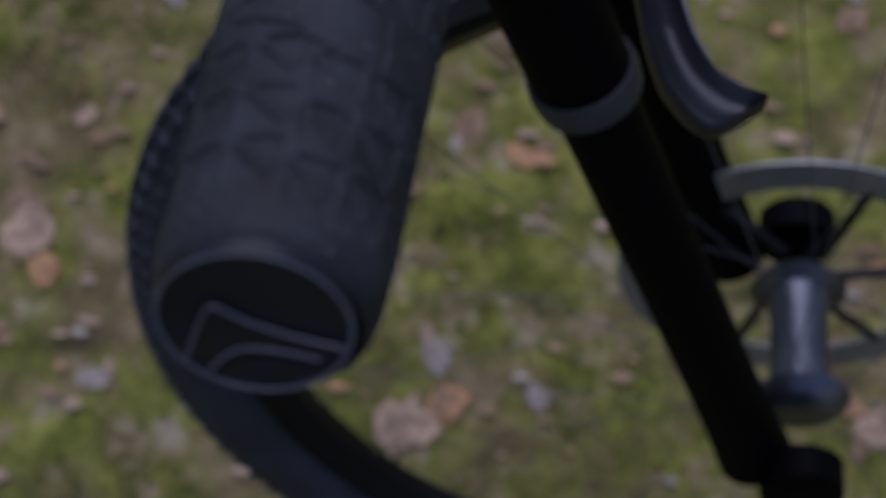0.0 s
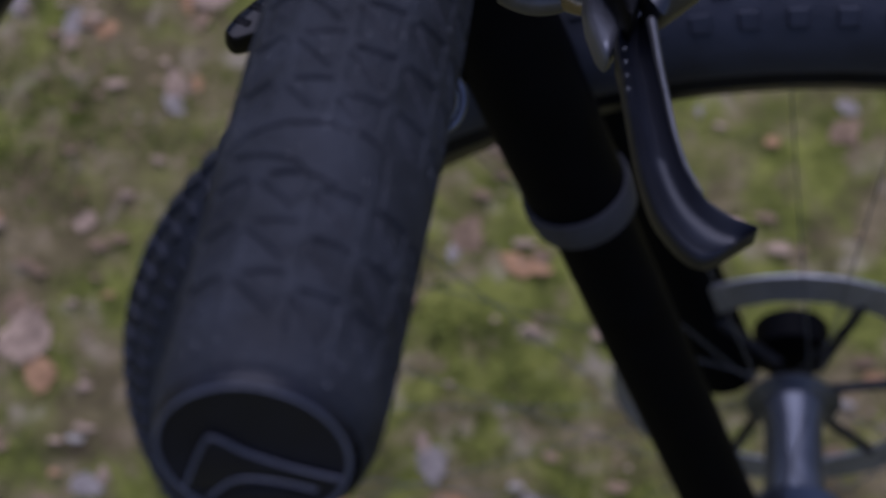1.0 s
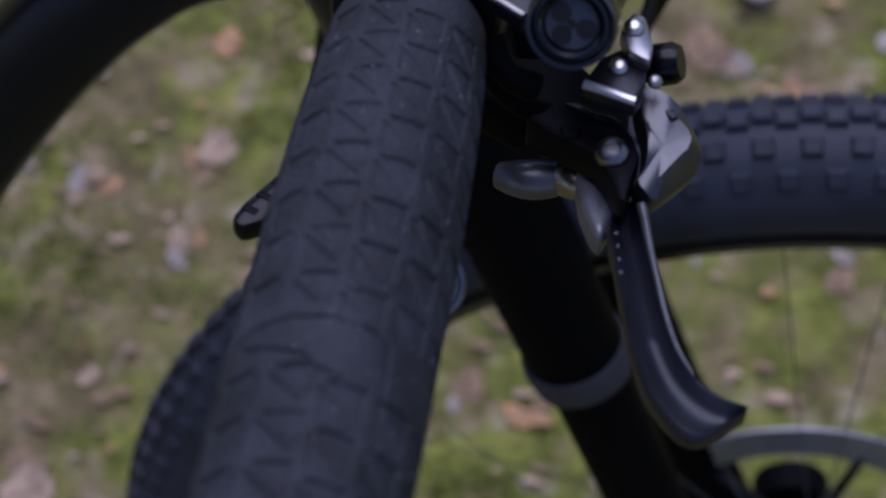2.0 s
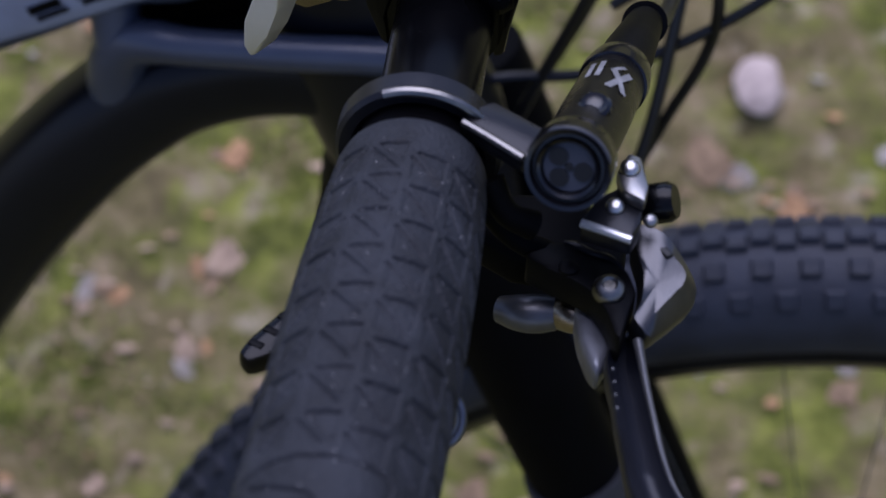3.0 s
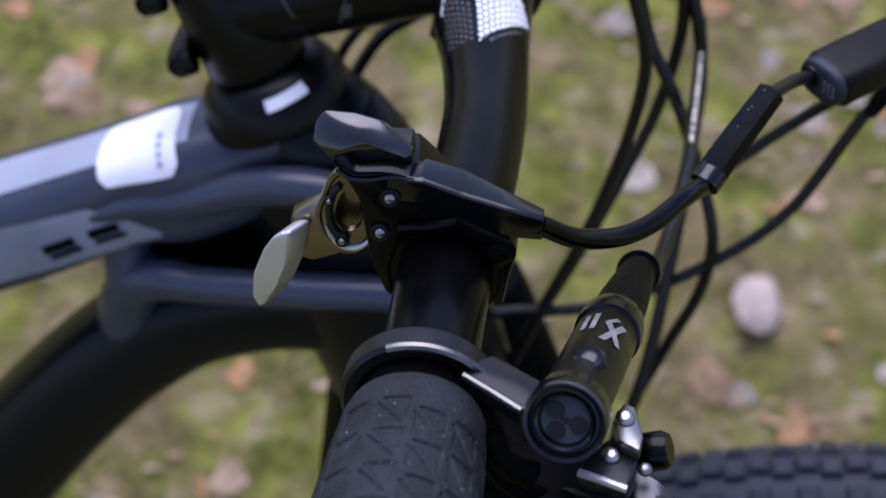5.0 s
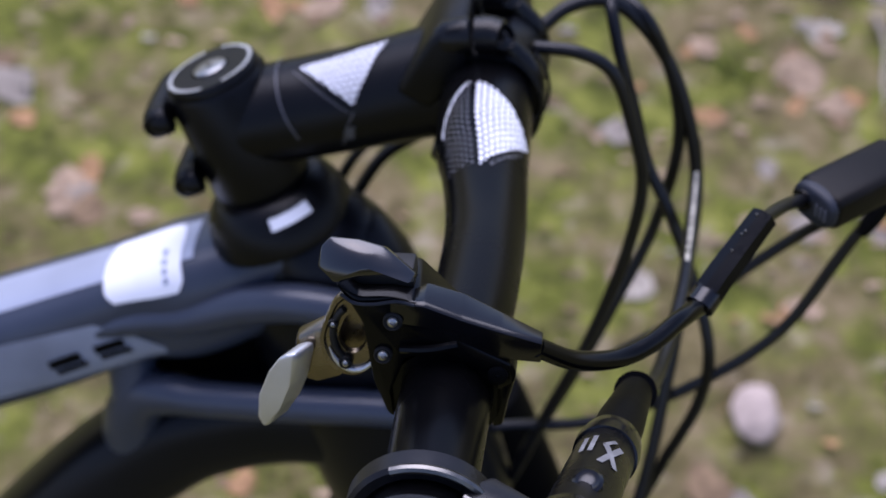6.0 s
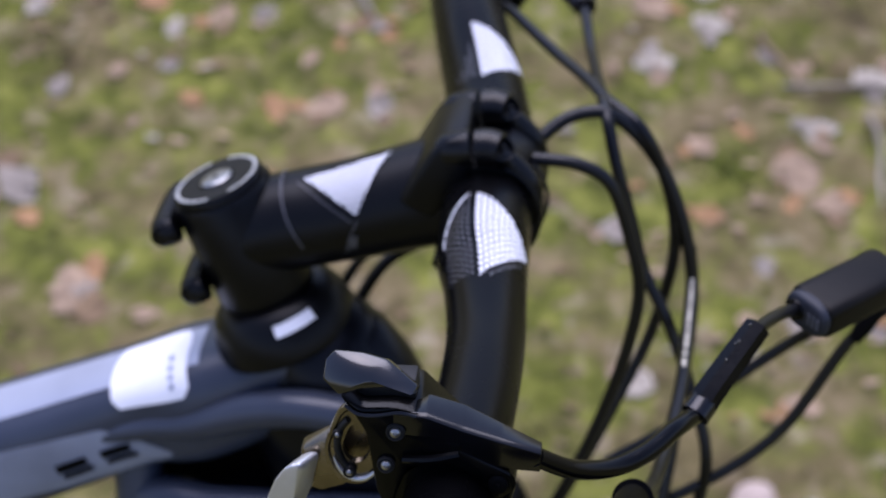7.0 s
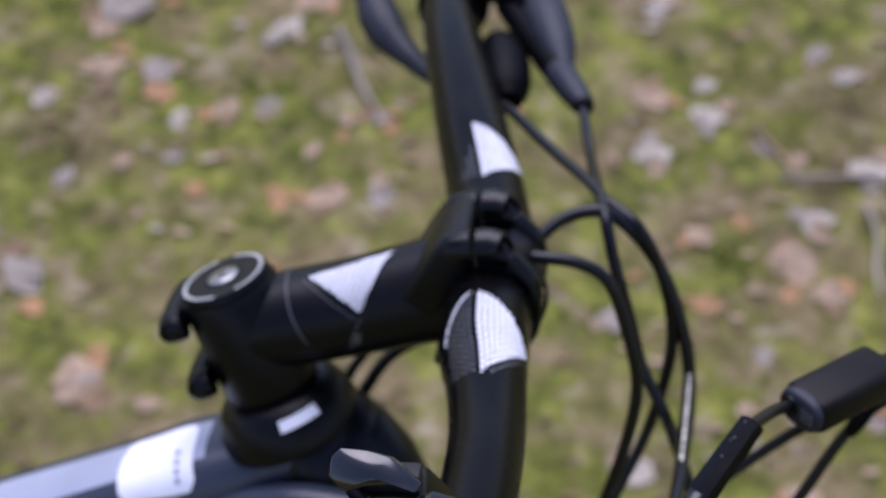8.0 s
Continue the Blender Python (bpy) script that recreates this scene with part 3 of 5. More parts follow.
def cast_body():
    """Cast lever knuckle, its top sloping towards the blade, with chamfered sides."""
    rim = [(0.0415, -0.2505, 0.9845), (0.0475, -0.2525, 0.9840), (0.0525, -0.2550, 0.9790), (0.0558, -0.2585, 0.9745), (0.0552, -0.2625, 0.9730), (0.0532, -0.2652, 0.9726), (0.0494, -0.2704, 0.9732), (0.0462, -0.2742, 0.9740), (0.0440, -0.2738, 0.9760), (0.0424, -0.2715, 0.9770), (0.0437, -0.2680, 0.9788), (0.0438, -0.2620, 0.9803), (0.0420, -0.2565, 0.9823)]
    mid = Vector((0.0468, -0.2635, 0.9800))
    fine = [Vector(p) for p in spline(rim + rim[:1], 53)[:-1]]
    bm = bmesh.new()
    inner = []
    for p in fine:
        q = mid + (p - mid) * 0.66
        q.z = 0.9852 - 0.40 * (-0.2505 - q.y) - 0.25 * max(0, q.x - 0.0485)
        inner.append(q)
    rings = [[p + Vector((-0.001, 0.002, -0.0065)) for p in fine], [p + Vector((0, 0, -0.0012)) for p in fine], fine, inner, [mid + (q - mid) * 0.2 - Vector((0, 0, 0.0004)) for q in inner]]
    ring_skin(bm, rings)
    return bm


part("lever_body", cast_body(), ALLOY, brake, "cast grey alloy lever body", True, 38)
# near-black slab puts the slot's shade on the solid body
part("lever_slot_shade", slab([(0.0440, -0.2520), (0.0475, -0.2537), (0.0500, -0.2575), (0.0484, -0.2585), (0.0455, -0.2550)], "z", 0.9795, 0.9830, 0.0006), HOLE_SHADE, brake, "dark slab drawn as the shaded slot of the lever body")
part("pivot_plate", slab([(0.0190, -0.2520), (0.0266, -0.2511), (0.0322, -0.2539), (0.0371, -0.2551), (0.0408, -0.2590), (0.0427, -0.2647), (0.0411, -0.2709), (0.0396, -0.2790), (0.0382, -0.2772), (0.0364, -0.2714), (0.0334, -0.2662), (0.0292, -0.2630), (0.0230, -0.2600), (0.0180, -0.2570)], "z", 0.9690, 0.9775, 0.0016), MATTE, brake, "black pivot plate")
# thin lighter tube draws the highlight along the pivot plate
part("plate_glint", tube([(0.0262, -0.2512, 0.9774), (0.0290, -0.2524, 0.9777), (0.0322, -0.2541, 0.9777), (0.0368, -0.2553, 0.9774), (0.0402, -0.2588, 0.9770)], [0.0004, 0.0010, 0.0008, 0.0008, 0.0003], 8, 24), DARKALLOY, brake)
part("link_pin", lathe((0.0275, -0.2595, 0.9772), (0, -0.1, 1), [(0, 0.0022), (0.0010, 0.0022), (0.0014, 0.0016)], 14), MATTE, brake)
part("pivot_bolt", lathe((0.0366, -0.2652, 0.9772), (0, -0.12, 1), [(0, 0.0037), (0.0012, 0.0037), (0.0024, 0.0030), (0.0030, 0.0018), (0.0024, 0.0013), (0.0024, 0)], 28), SCREW, brake, "steel pivot bolt")
part("lower_arm", tube([(0.0130, -0.2560, 0.9590), (0.0175, -0.2575, 0.9600), (0.0215, -0.2578, 0.9605), (0.0258, -0.2575, 0.9610)], [0.0030, 0.0042, 0.0045, 0.0040], 20, 20), MIDALLOY, brake, "grey alloy lower arm")
part("arm_bush", tube([(0.0262, -0.2575, 0.9612), (0.0295, -0.2590, 0.9625), (0.0320, -0.2600, 0.9630)], [0.0036, 0.0042, 0.0040], 18, 10), BRONZE, brake, "warm-toned bush")
part("cam", slab([(0.0304, -0.2560), (0.0347, -0.2574), (0.0390, -0.2655), (0.0388, -0.2725), (0.0358, -0.2806), (0.0334, -0.2772), (0.0310, -0.2700), (0.0297, -0.2620)], "z", 0.9600, 0.9682, 0.0026, None, 3), CAM, brake, "satin grey alloy cam")


def lever_blade():
    """Hooked finger blade with a hollow front between two raised edges."""
    left = [(0.0388, -0.2700), (0.0368, -0.2790), (0.0385, -0.2880), (0.0402, -0.2985), (0.0428, -0.3125), (0.0468, -0.3248), (0.0545, -0.3335), (0.0640, -0.3276)]
    right = [(0.0430, -0.2680), (0.0446, -0.2780), (0.0464, -0.2870), (0.0481, -0.2960), (0.0510, -0.3090), (0.0550, -0.3175), (0.0600, -0.3226), (0.0646, -0.3258)]
    lf, rt = spline(left, 40), spline(right, 40)
    bm = bmesh.new()
    rings = []
    for i, (a, b) in enumerate(zip(lf, rt)):
        t = i / 39
        zc = 0.9690 - 0.0015 * math.sin(t * math.pi) + 0.0030 * t * t
        thin = 1 - 0.65 * t ** 3
        cross = [(0.0, 0.0002), (0.03, 0.0018), (0.09, 0.0022), (0.18, 0.0014), (0.32, -0.0002), (0.48, -0.0014), (0.66, -0.0018), (0.82, -0.0008), (0.92, 0.0013), (0.98, 0.0016), (1.0, 0.0), (0.93, -0.0050 * thin), (0.5, -0.0068 * thin), (0.07, -0.0046 * thin)]
        rings.append([Vector((a[0] + (b[0] - a[0]) * k, a[1] + (b[1] - a[1]) * k, zc + h)) for k, h in cross])
    ring_skin(bm, rings)
    return bm


part("blade", lever_blade(), BLADE, brake, "glossy black hooked finger blade", True, 50)
def blade_rim():
    pts = [(0.0436, -0.2745, 0.9725), (0.0444, -0.2790, 0.9722), (0.0458, -0.2870, 0.9720), (0.0474, -0.2950, 0.9718), (0.0490, -0.3032, 0.9718), (0.0513, -0.3115, 0.9720), (0.0545, -0.3185, 0.9725)]
    return tube(pts, [0.0012, 0.0010, 0.0008, 0.0007, 0.0006, 0.0005, 0.0002], 10, 40)


part("blade_rim", blade_rim(), MIDALLOY, brake, "grey alloy outer edge of the blade")
for k in range(4):
    part("rivet", lathe((0.0386 + 0.0004 * k, -0.2830 - 0.0036 * k, 0.9722), (0, 0, 1), [(0, 0.00045), (0.0003, 0.0003)], 8), MIDALLOY, brake)
part("cable_hook", tube([(0.0030 + 0.0048 * math.cos(a), -0.2935 + 0.0042 * math.sin(a), 0.9630 + 0.0040 * math.sin(a)) for a in np.linspace(-1.5, 1.5, 11)], 0.0013, 12, 40), HUB, brake, "small grey alloy hook")

# ---- gear shifter ----
shifter = part("gear_shifter", slab([(-0.0360, 1.0222), (-0.0300, 1.0188), (-0.0220, 1.0198), (-0.0160, 1.0190), (-0.0120, 1.0150), (-0.0060, 1.0090), (0.0090, 1.0020), (0.0100, 0.9960), (0.0060, 0.9930), (0.0030, 0.9990), (-0.0080, 1.0035), (-0.0180, 1.0010), (-0.0215, 0.9900), (-0.0205, 0.9810), (-0.0225, 0.9830), (-0.0262, 0.9930), (-0.0290, 1.0109), (-0.0325, 1.0172)], "y", -0.192, -0.172, 0.0009), PLASTIC, bike, "black gear shifter under the bar with a silver thumb pad")


def exit_horn():
    """Tapered body leading out to the cable: a narrow top facet over a flat front."""
    rows = [(-0.0220, 1.0080, 1.0186, 1.0184, -0.1905), (-0.0135, 1.0075, 1.0182, 1.0190, -0.1830), (-0.0041, 1.0060, 1.0150, 1.0166, -0.1830), (0.0060, 1.0030, 1.0123, 1.0130, -0.1850), (0.0165, 1.0030, 1.0098, 1.0097, -0.1875)]
    bm = bmesh.new()
    rings = [[Vector((x, -0.1915, zb)), Vector((x, -0.1928, zr)), Vector((x, -0.1915, zr + 0.0007)), Vector((x, yb, zt)), Vector((x, yb + 0.0015, zt - 0.0020)), Vector((x, yb + 0.0015, zb))] for x, zb, zr, zt, yb in rows]
    ring_skin(bm, rings)
    bmesh.ops.bevel(bm, geom=list(bm.edges), offset=0.0004, segments=2, profile=0.5, affect="EDGES", clamp_overlap=True)
    return bm


part("cable_horn", exit_horn(), GLOSS, shifter, "glossy black tapered cable exit", True, 30)


def paddle():
    """Faceted release paddle over the body, its facets meeting at a raised point."""
    bm = bmesh.new()
    rim = [(-0.0394, -0.1915, 1.0334), (-0.0373, -0.1905, 1.0357), (-0.0300, -0.1905, 1.0356), (-0.0240, -0.1910, 1.0345), (-0.0156, -0.1940, 1.0293), (-0.0165, -0.1970, 1.0285), (-0.0215, -0.1970, 1.0303), (-0.0298, -0.1970, 1.0290), (-0.0355, -0.1970, 1.0266), (-0.0397, -0.1950, 1.0296)]
    front = [bm.verts.new(p) for p in rim]
    back = [bm.verts.new((x * 0.99, y + 0.0055, z - 0.0040)) for x, y, z in rim]
    tip = bm.verts.new((-0.0282, -0.1975, 1.0322))
    for i in range(len(rim)):
        j = (i + 1) % len(rim)
        bm.faces.new((front[i], front[j], tip))
        bm.faces.new((front[i], front[j], back[j], back[i]))
    bm.faces.new(back)
    bmesh.ops.recalc_face_normals(bm, faces=bm.faces)
    bmesh.ops.bevel(bm, geom=[e for e in bm.edges if tip not in e.verts], offset=0.0005, segments=2, profile=0.5, affect="EDGES", clamp_overlap=True)
    return bm


part("release_paddle", paddle(), PADDLE, shifter, "glossy black release paddle", True, 35)
# near-black colour puts the shade under the paddle into this link
part("paddle_link", slab([(-0.0335, 1.0235), (-0.0170, 1.0245), (-0.0165, 1.0190), (-0.0320, 1.0180)], "y", -0.186, -0.178, 0.0008), HOLE_SHADE, shifter)


def gear_plate():
    """Warm steel plate bent round, with an opening in its middle."""
    outer = [(-0.0392, 1.0075), (-0.0365, 1.0138), (-0.0318, 1.0165), (-0.0268, 1.0130), (-0.0252, 1.0040), (-0.0262, 0.9960), (-0.0300, 0.9905), (-0.0352, 0.9900), (-0.0392, 0.9940), (-0.0408, 1.0005)]
    rim = [Vector((p[0], 0, p[1])) for p in spline(outer + outer[:1], 61)[:-1]]
    mid = Vector((-0.0318, 0, 1.0028))
    bm = bmesh.new()
    rings = []
    for y, f in ((-0.1840, 0.45), (-0.1840, 1.0), (-0.1852, 1.03), (-0.1862, 1.0), (-0.1862, 0.90), (-0.1856, 0.84), (-0.1856, 0.48), (-0.1840, 0.45)):
        rings.append([mid + (p - mid) * f + Vector((0, y, 0)) for p in rim])
    ring_skin(bm, rings, True, False)
    bmesh.ops.remove_doubles(bm, verts=bm.verts, dist=1e-6)
    return bm


def plate_arc(a0, a1, f):
    return [(-0.0320 + 0.0068 * f * math.cos(radians(a)), -0.1860, 1.0028 + 0.0110 * f * math.sin(radians(a))) for a in np.linspace(a0, a1, 9)]


part("gear_plate", gear_plate(), BRONZE, shifter, "warm-toned steel plate with a dark slot drawn on it", True, 30)
# near-black tube lays the slot's shade on the plate
part("plate_slot_shade", tube(plate_arc(118, 258, 0.80), 0.0010, 10, 30), HOLE_SHADE, shifter, "dark curved tube drawn as a shaded slot")
part("plate_rim", tube(plate_arc(205, 325, 1.04), [0.0002, 0.0006, 0.0008, 0.0009, 0.0009, 0.0009, 0.0008, 0.0006, 0.0002], 10, 40), SILVER, shifter, "bright silver lower edge of the plate")
part("plate_back", slab([(-0.0380, 1.0060), (-0.0340, 1.0130), (-0.0270, 1.0120), (-0.0265, 0.9960), (-0.0340, 0.9920), (-0.0395, 0.9960)], "y", -0.1800, -0.1780, 0.0005), BRONZE, shifter)
part("thumb_arm", slab([(-0.0475, 0.9990), (-0.0400, 1.0040), (-0.0350, 0.9960), (-0.0350, 0.9880), (-0.0420, 0.9850), (-0.0480, 0.9870)], "y", -0.1850, -0.1790, 0.0012), BRONZE, shifter, "warm-toned steel arm")


def thumb_pad():
    bm = bmesh.new()
    front = [(-0.0460, 1.0008), (-0.0486, 1.0004), (-0.0506, 0.9990), (-0.0534, 0.9944), (-0.0562, 0.9863), (-0.0566, 0.9789), (-0.0551, 0.9755), (-0.0532, 0.9767), (-0.0503, 0.9826), (-0.0478, 0.9899), (-0.0458, 0.9985)]
    back = [(x + 0.0038, z - 0.0010) for x, z in front]
    ring_skin(bm, [[Vector((x, y, z)) for x, z in o] for y, o in ((-0.1940, front), (-0.1860, back))])
    bmesh.ops.bevel(bm, geom=list(bm.edges), offset=0.0012, segments=3, profile=0.5, affect="EDGES", clamp_overlap=True)
    return bm


part("thumb_pad", thumb_pad(), SILVER, shifter, "bright silver thumb pad", True, 30)


def stud(at, r, parent):
    """A small steel stud in a collar coloured dark like a shaded recess."""
    o, d = Vector(at), Vector((0, -1, 0.2)).normalized()
    collar = part("stud_collar", lathe(o, d, [(0, r), (0.0010, r), (0.0014, r * 0.86), (0.0010, r * 0.72), (0.0010, 0)], 20), HOLE_SHADE, parent)
    part("stud", lathe(o + d * 0.0008, d, [(0, r * 0.58), (0.0006, r * 0.56), (0.0010, r * 0.40), (0.0011, r * 0.2), (0.0006, r * 0.15), (0.0006, 0)], 18), STEEL, collar, "small steel stud")


stud((-0.0213, -0.1920, 1.0128), 0.0025, shifter)
stud((-0.0236, -0.1920, 1.0020), 0.0024, shifter)
stud((-0.0340, -0.1862, 0.9940), 0.0018, shifter)
stud((-0.0372, -0.1862, 1.0062), 0.0014, shifter)
# lighter line puts the highlight of the body's edge into colour
part("body_glint", tube([(-0.0345, -0.1925, 1.0200), (-0.0310, -0.1928, 1.0178), (-0.0262, -0.1930, 1.0180), (-0.0205, -0.1930, 1.0194), (-0.0160, -0.1928, 1.0186)], 0.00045, 8, 30), SLATE, shifter, "thin slate line drawn as the edge highlight of the body")
bolt("clamp_screw", (0.0058, -0.1920, 0.9985), (0, -1, 0.2), 0.0026, 0.0012, shifter, MATTE)
part("clamp_ear", lathe((0.0058, -0.1915, 0.9985), (0, 1, 0), [(0, 0.0046), (0.018, 0.0046)], 24), PLASTIC, shifter)
part("clamp_band", lathe((-0.0075, -0.1900, 0.9882), (0, 1, 0), [(0, 0.0124), (0, 0.0146), (0.016, 0.0146), (0.016, 0.0124)], 40), PLASTIC, shifter, "black plastic bar clamp")
part("clamp_ear", slab([(0.0050, 1.0010), (0.0095, 1.0005), (0.0105, 0.9965), (0.0088, 0.9880), (0.0078, 0.9800), (0.0050, 0.9790), (0.0050, 0.9900)], "y", -0.1900, -0.1800, 0.0010), PLASTIC, shifter)
part("bridge", tube([(-0.0192, -0.1925, 1.0044), (-0.0120, -0.1932, 1.0056), (-0.0047, -0.1925, 1.0074)], 0.0012, 8), PLASTIC, shifter)
tl = part("thumb_lever", slab([(-0.0412, -0.2862), (-0.0390, -0.2810), (-0.0270, -0.2620), (-0.0160, -0.2320), (-0.0100, -0.2340), (-0.0210, -0.2680), (-0.0330, -0.2855), (-0.0385, -0.2887)], "z", 0.9640, 0.9700, 0.0016), PLASTIC, shifter, "black thumb lever with ribbed tip")
for k in range(5):
    part("rib", block((-0.0374 + 0.0025 * k, -0.2838 + 0.0042 * k, 0.9700), (0.0036, 0.0018, 0.0008), 0.0003, rot=Matrix.Rotation(radians(-25), 3, "Z")), MATTE, tl)

# ---- stem ----
HA = radians(22)
AX = Vector((math.sin(HA), 0, -math.cos(HA)))
TOP = Vector((-0.1092, 0, 0.9708))


def axis_at(s):
    return TOP + AX * s


stem = part("stem", tube([(-0.1000, 0, 0.9540), (-0.0800, 0, 0.9600), (-0.0550, 0, 0.9675), (-0.0300, 0, 0.9760), (-0.0180, 0, 0.9800)], [0.0182, 0.0183, 0.0186, 0.0198, 0.0212], 36, 30), STEM, bike, "black alloy stem with white halftone triangle")
part("steerer_clamp", lathe(TOP, AX, [(0.0, 0.0150), (0.0, 0.0178), (0.0020, 0.0188), (0.0415, 0.0188), (0.0450, 0.0178), (0.0450, 0.0150)], 44), STEM, stem)
topcap = part("top_cap", lathe(axis_at(-0.0035), AX, [(0.0035, 0.0172), (0.0012, 0.0172), (0.0, 0.0164), (0.0, 0.0070), (0.0014, 0.0062), (0.0014, 0)], 48), STEM, stem, "black top cap with a light printed ring")
capd = -AX
sx = Vector((0, 1, 0)).cross(capd).normalized()


def cap_arc(a0, a1, r0, r1, lift):
    bm = bmesh.new()
    q = []
    for a in np.linspace(radians(a0), radians(a1), 40):
        d = sx * math.cos(a) + Vector((0, 1, 0)) * math.sin(a)
        q.append([bm.verts.new(axis_at(-0.0035 - lift) + d * r) for r in (r0, r1)])
    for c0, c1 in zip(q, q[1:]):
        bm.faces.new((c0[0], c0[1], c1[1], c1[0]))
    return bm


part("printed_ring", cap_arc(-60, 85, 0.0147, 0.0161, 0.0002), SILVER, topcap, "light grey printed ring")
part("printed_ring", cap_arc(110, 270, 0.0147, 0.0161, 0.0002), SILVER, topcap)
bolt("cap_bolt", axis_at(-0.0024), -AX, 0.0062, 0.0022, stem, STEEL, "steel cap bolt")
for s in (0.0050, 0.0310):
    p = axis_at(s)
    back = Vector((-math.cos(HA), 0, -math.sin(HA)))
    part("clamp_lug", tube([p + back * 0.0170 + Vector((0, -0.0125, 0)), p + back * 0.0215 + Vector((0, -0.0115, 0)), p + back * 0.0215 + Vector((0, 0.0115, 0)), p + back * 0.0170 + Vector((0, 0.0125, 0))], 0.0056, 20, 24), STEM, stem)
    bolt("clamp_bolt", p + back * 0.0215 + Vector((0, -0.0150, 0)), (0, -1, 0), 0.0044, 0.0030, stem, PLASTIC)
BC = Vector((-0.0110, 0, 0.9800))
part("bar_clamp", lathe(BC - Vector((0, 0.0185, 0)), (0, 1, 0), [(0, 0.0161), (0, 0.0176), (0.0015, 0.0184), (0.0405, 0.0184), (0.042, 0.0176), (0.042, 0.0161)], 44), STEM, stem)


def faceplate():
    bm = bmesh.new()
    rings = []
    for a in np.linspace(radians(-70), radians(70), 26):
        d = Vector((math.cos(a), 0, math.sin(a)))
        rings.append([BC + d * r + Vector((0, y, 0)) for r, y in ((0.0186, -0.0200), (0.0201, -0.0192), (0.0206, -0.0125), (0.0190, -0.0085), (0.0187, 0.0020), (0.0190, 0.0105), (0.0206, 0.0140), (0.0202, 0.0230), (0.0188, 0.0240))])
    ring_skin(bm, rings)
    return bm


fp = part("faceplate", faceplate(), STEM, stem, "black faceplate held by four bolts")
for y in (-0.0140, 0.0170):
    for zs in (1, -1):
        c = Vector((-0.0160, y - 0.0020, BC.z + 0.0234 * zs))
        part("bolt_lug", lathe(c + Vector((-0.0125, 0, -0.0026 * zs)), (1, 0, 0.20 * zs), [(0, 0.0040), (0.0030, 0.0060), (0.0114, 0.0066), (0.0120, 0.0060)], 26), LUG, stem)
        lug = part("bolt_lug", tube([c + Vector((0.0006, 0, 0)), c + Vector((0.0050, 0, 0.0004 * zs)), c + Vector((0.0095, -0.0012, 0.0004 * zs))], [0.0062, 0.0064, 0.0058], 26, 14), LUG, fp, "rounded black lug with a sunk bolt")
        mouth, out = c + Vector((0.0098, -0.0018, 0.0010 * zs)), Vector((0.50, -0.55, 0.66 * zs))
        part("bolt_pocket", lathe(mouth, out, [(-0.0040, 0.0056), (-0.0004, 0.0054), (0.0006, 0.0047), (0.0004, 0.0041), (-0.0010, 0.0039)], 28), PLASTIC, lug)
        # bolt takes the near-black of the shaded pocket as its colour
        part("face_bolt", lathe(mouth, out, [(-0.0012, 0.0039), (-0.0010, 0.0030), (-0.0006, 0.0026), (-0.0006, 0.0016), (-0.0016, 0.0014), (-0.0016, 0)], 18), HOLE_SHADE, lug, "socket bolt coloured dark for the shade of its pocket")
        part("arm", tube([c + Vector((0.0085, -0.0010, -0.0020 * zs)), BC + Vector((0.0085, y - 0.0016, 0.0178 * zs)), BC + Vector((0.0148, y - 0.0020, 0.0116 * zs)), BC + Vector((0.0176, y - 0.0016, 0.0045 * zs))], [0.0036, 0.0040, 0.0036, 0.0028], 18, 24), LUG, fp, "curved rib running down from the bolt")
part("clamp_bridge", slab([(-0.0420, 0.9815), (-0.0352, 0.9945), (-0.0305, 1.0030), (-0.0245, 1.0078), (-0.0180, 1.0090), (-0.0165, 0.9900), (-0.0300, 0.9750)], "y", -0.0212, 0.0202, 0.0030, None, 4), STEM, stem, "solid black bridge behind the bolt lugs")
part("face_edge", tube([BC + Vector((math.cos(a) * 0.0214, -0.0090, math.sin(a) * 0.0214)) for a in np.linspace(-0.5, 0.75, 9)], 0.0007, 8), DARKALLOY, fp)
SA, SB = Vector((-0.1020, 0, 0.9530)), Vector((-0.0110, 0, 0.9820))
sd = (SB - SA).normalized()
sup = Vector((0, -1, 0)).cross(sd).normalized()
if sup.z < 0:
    sup = -sup


def on_stem(u, v):
    """u metres along the stem, v metres round it from the top towards the rider's right."""
    r = float(np.interp(u, [0, 0.025, 0.05, 0.075, 0.09], [0.0183, 0.0184, 0.0188, 0.0198, 0.0211])) + 0.0004
    a = v / 0.0175
    return SA + sd * u + (sup * math.cos(a) + Vector((0, -1, 0)) * math.sin(a)) * r


tri = lambda u, v: v > 0.0012 + 0.0042 * (0.064 - u) / 0.037 and v < 0.0215 and 0.0260 + (v / 0.0215) * 0.0230 < u < 0.0660 - (v / 0.0215) * 0.0155
part("print", hex_patch(tri, on_stem, (0.026, 0.067), (0.001, 0.022), 0.0023, 0.86), WHITE, stem, "white honeycomb triangle print")


def stem_line(pts, w):
    bm = bmesh.new()
    q = [[bm.verts.new(on_stem(u + d, v)) for d in (0, w)] for u, v in spline(pts, 20)]
    for c0, c1 in zip(q, q[1:]):
        bm.faces.new((c0[0], c0[1], c1[1], c1[0]))
    return bm


part("print", stem_line([(0.0225, -0.006), (0.0225, 0.006), (0.0235, 0.018), (0.0265, 0.030)], 0.0008), GREYPRINT, stem, "thin grey line round the stem")
part("print", stem_line([(0.0290, 0.0060), (0.0375, 0.0150), (0.0470, 0.0240)], 0.0006), GREYPRINT, stem)
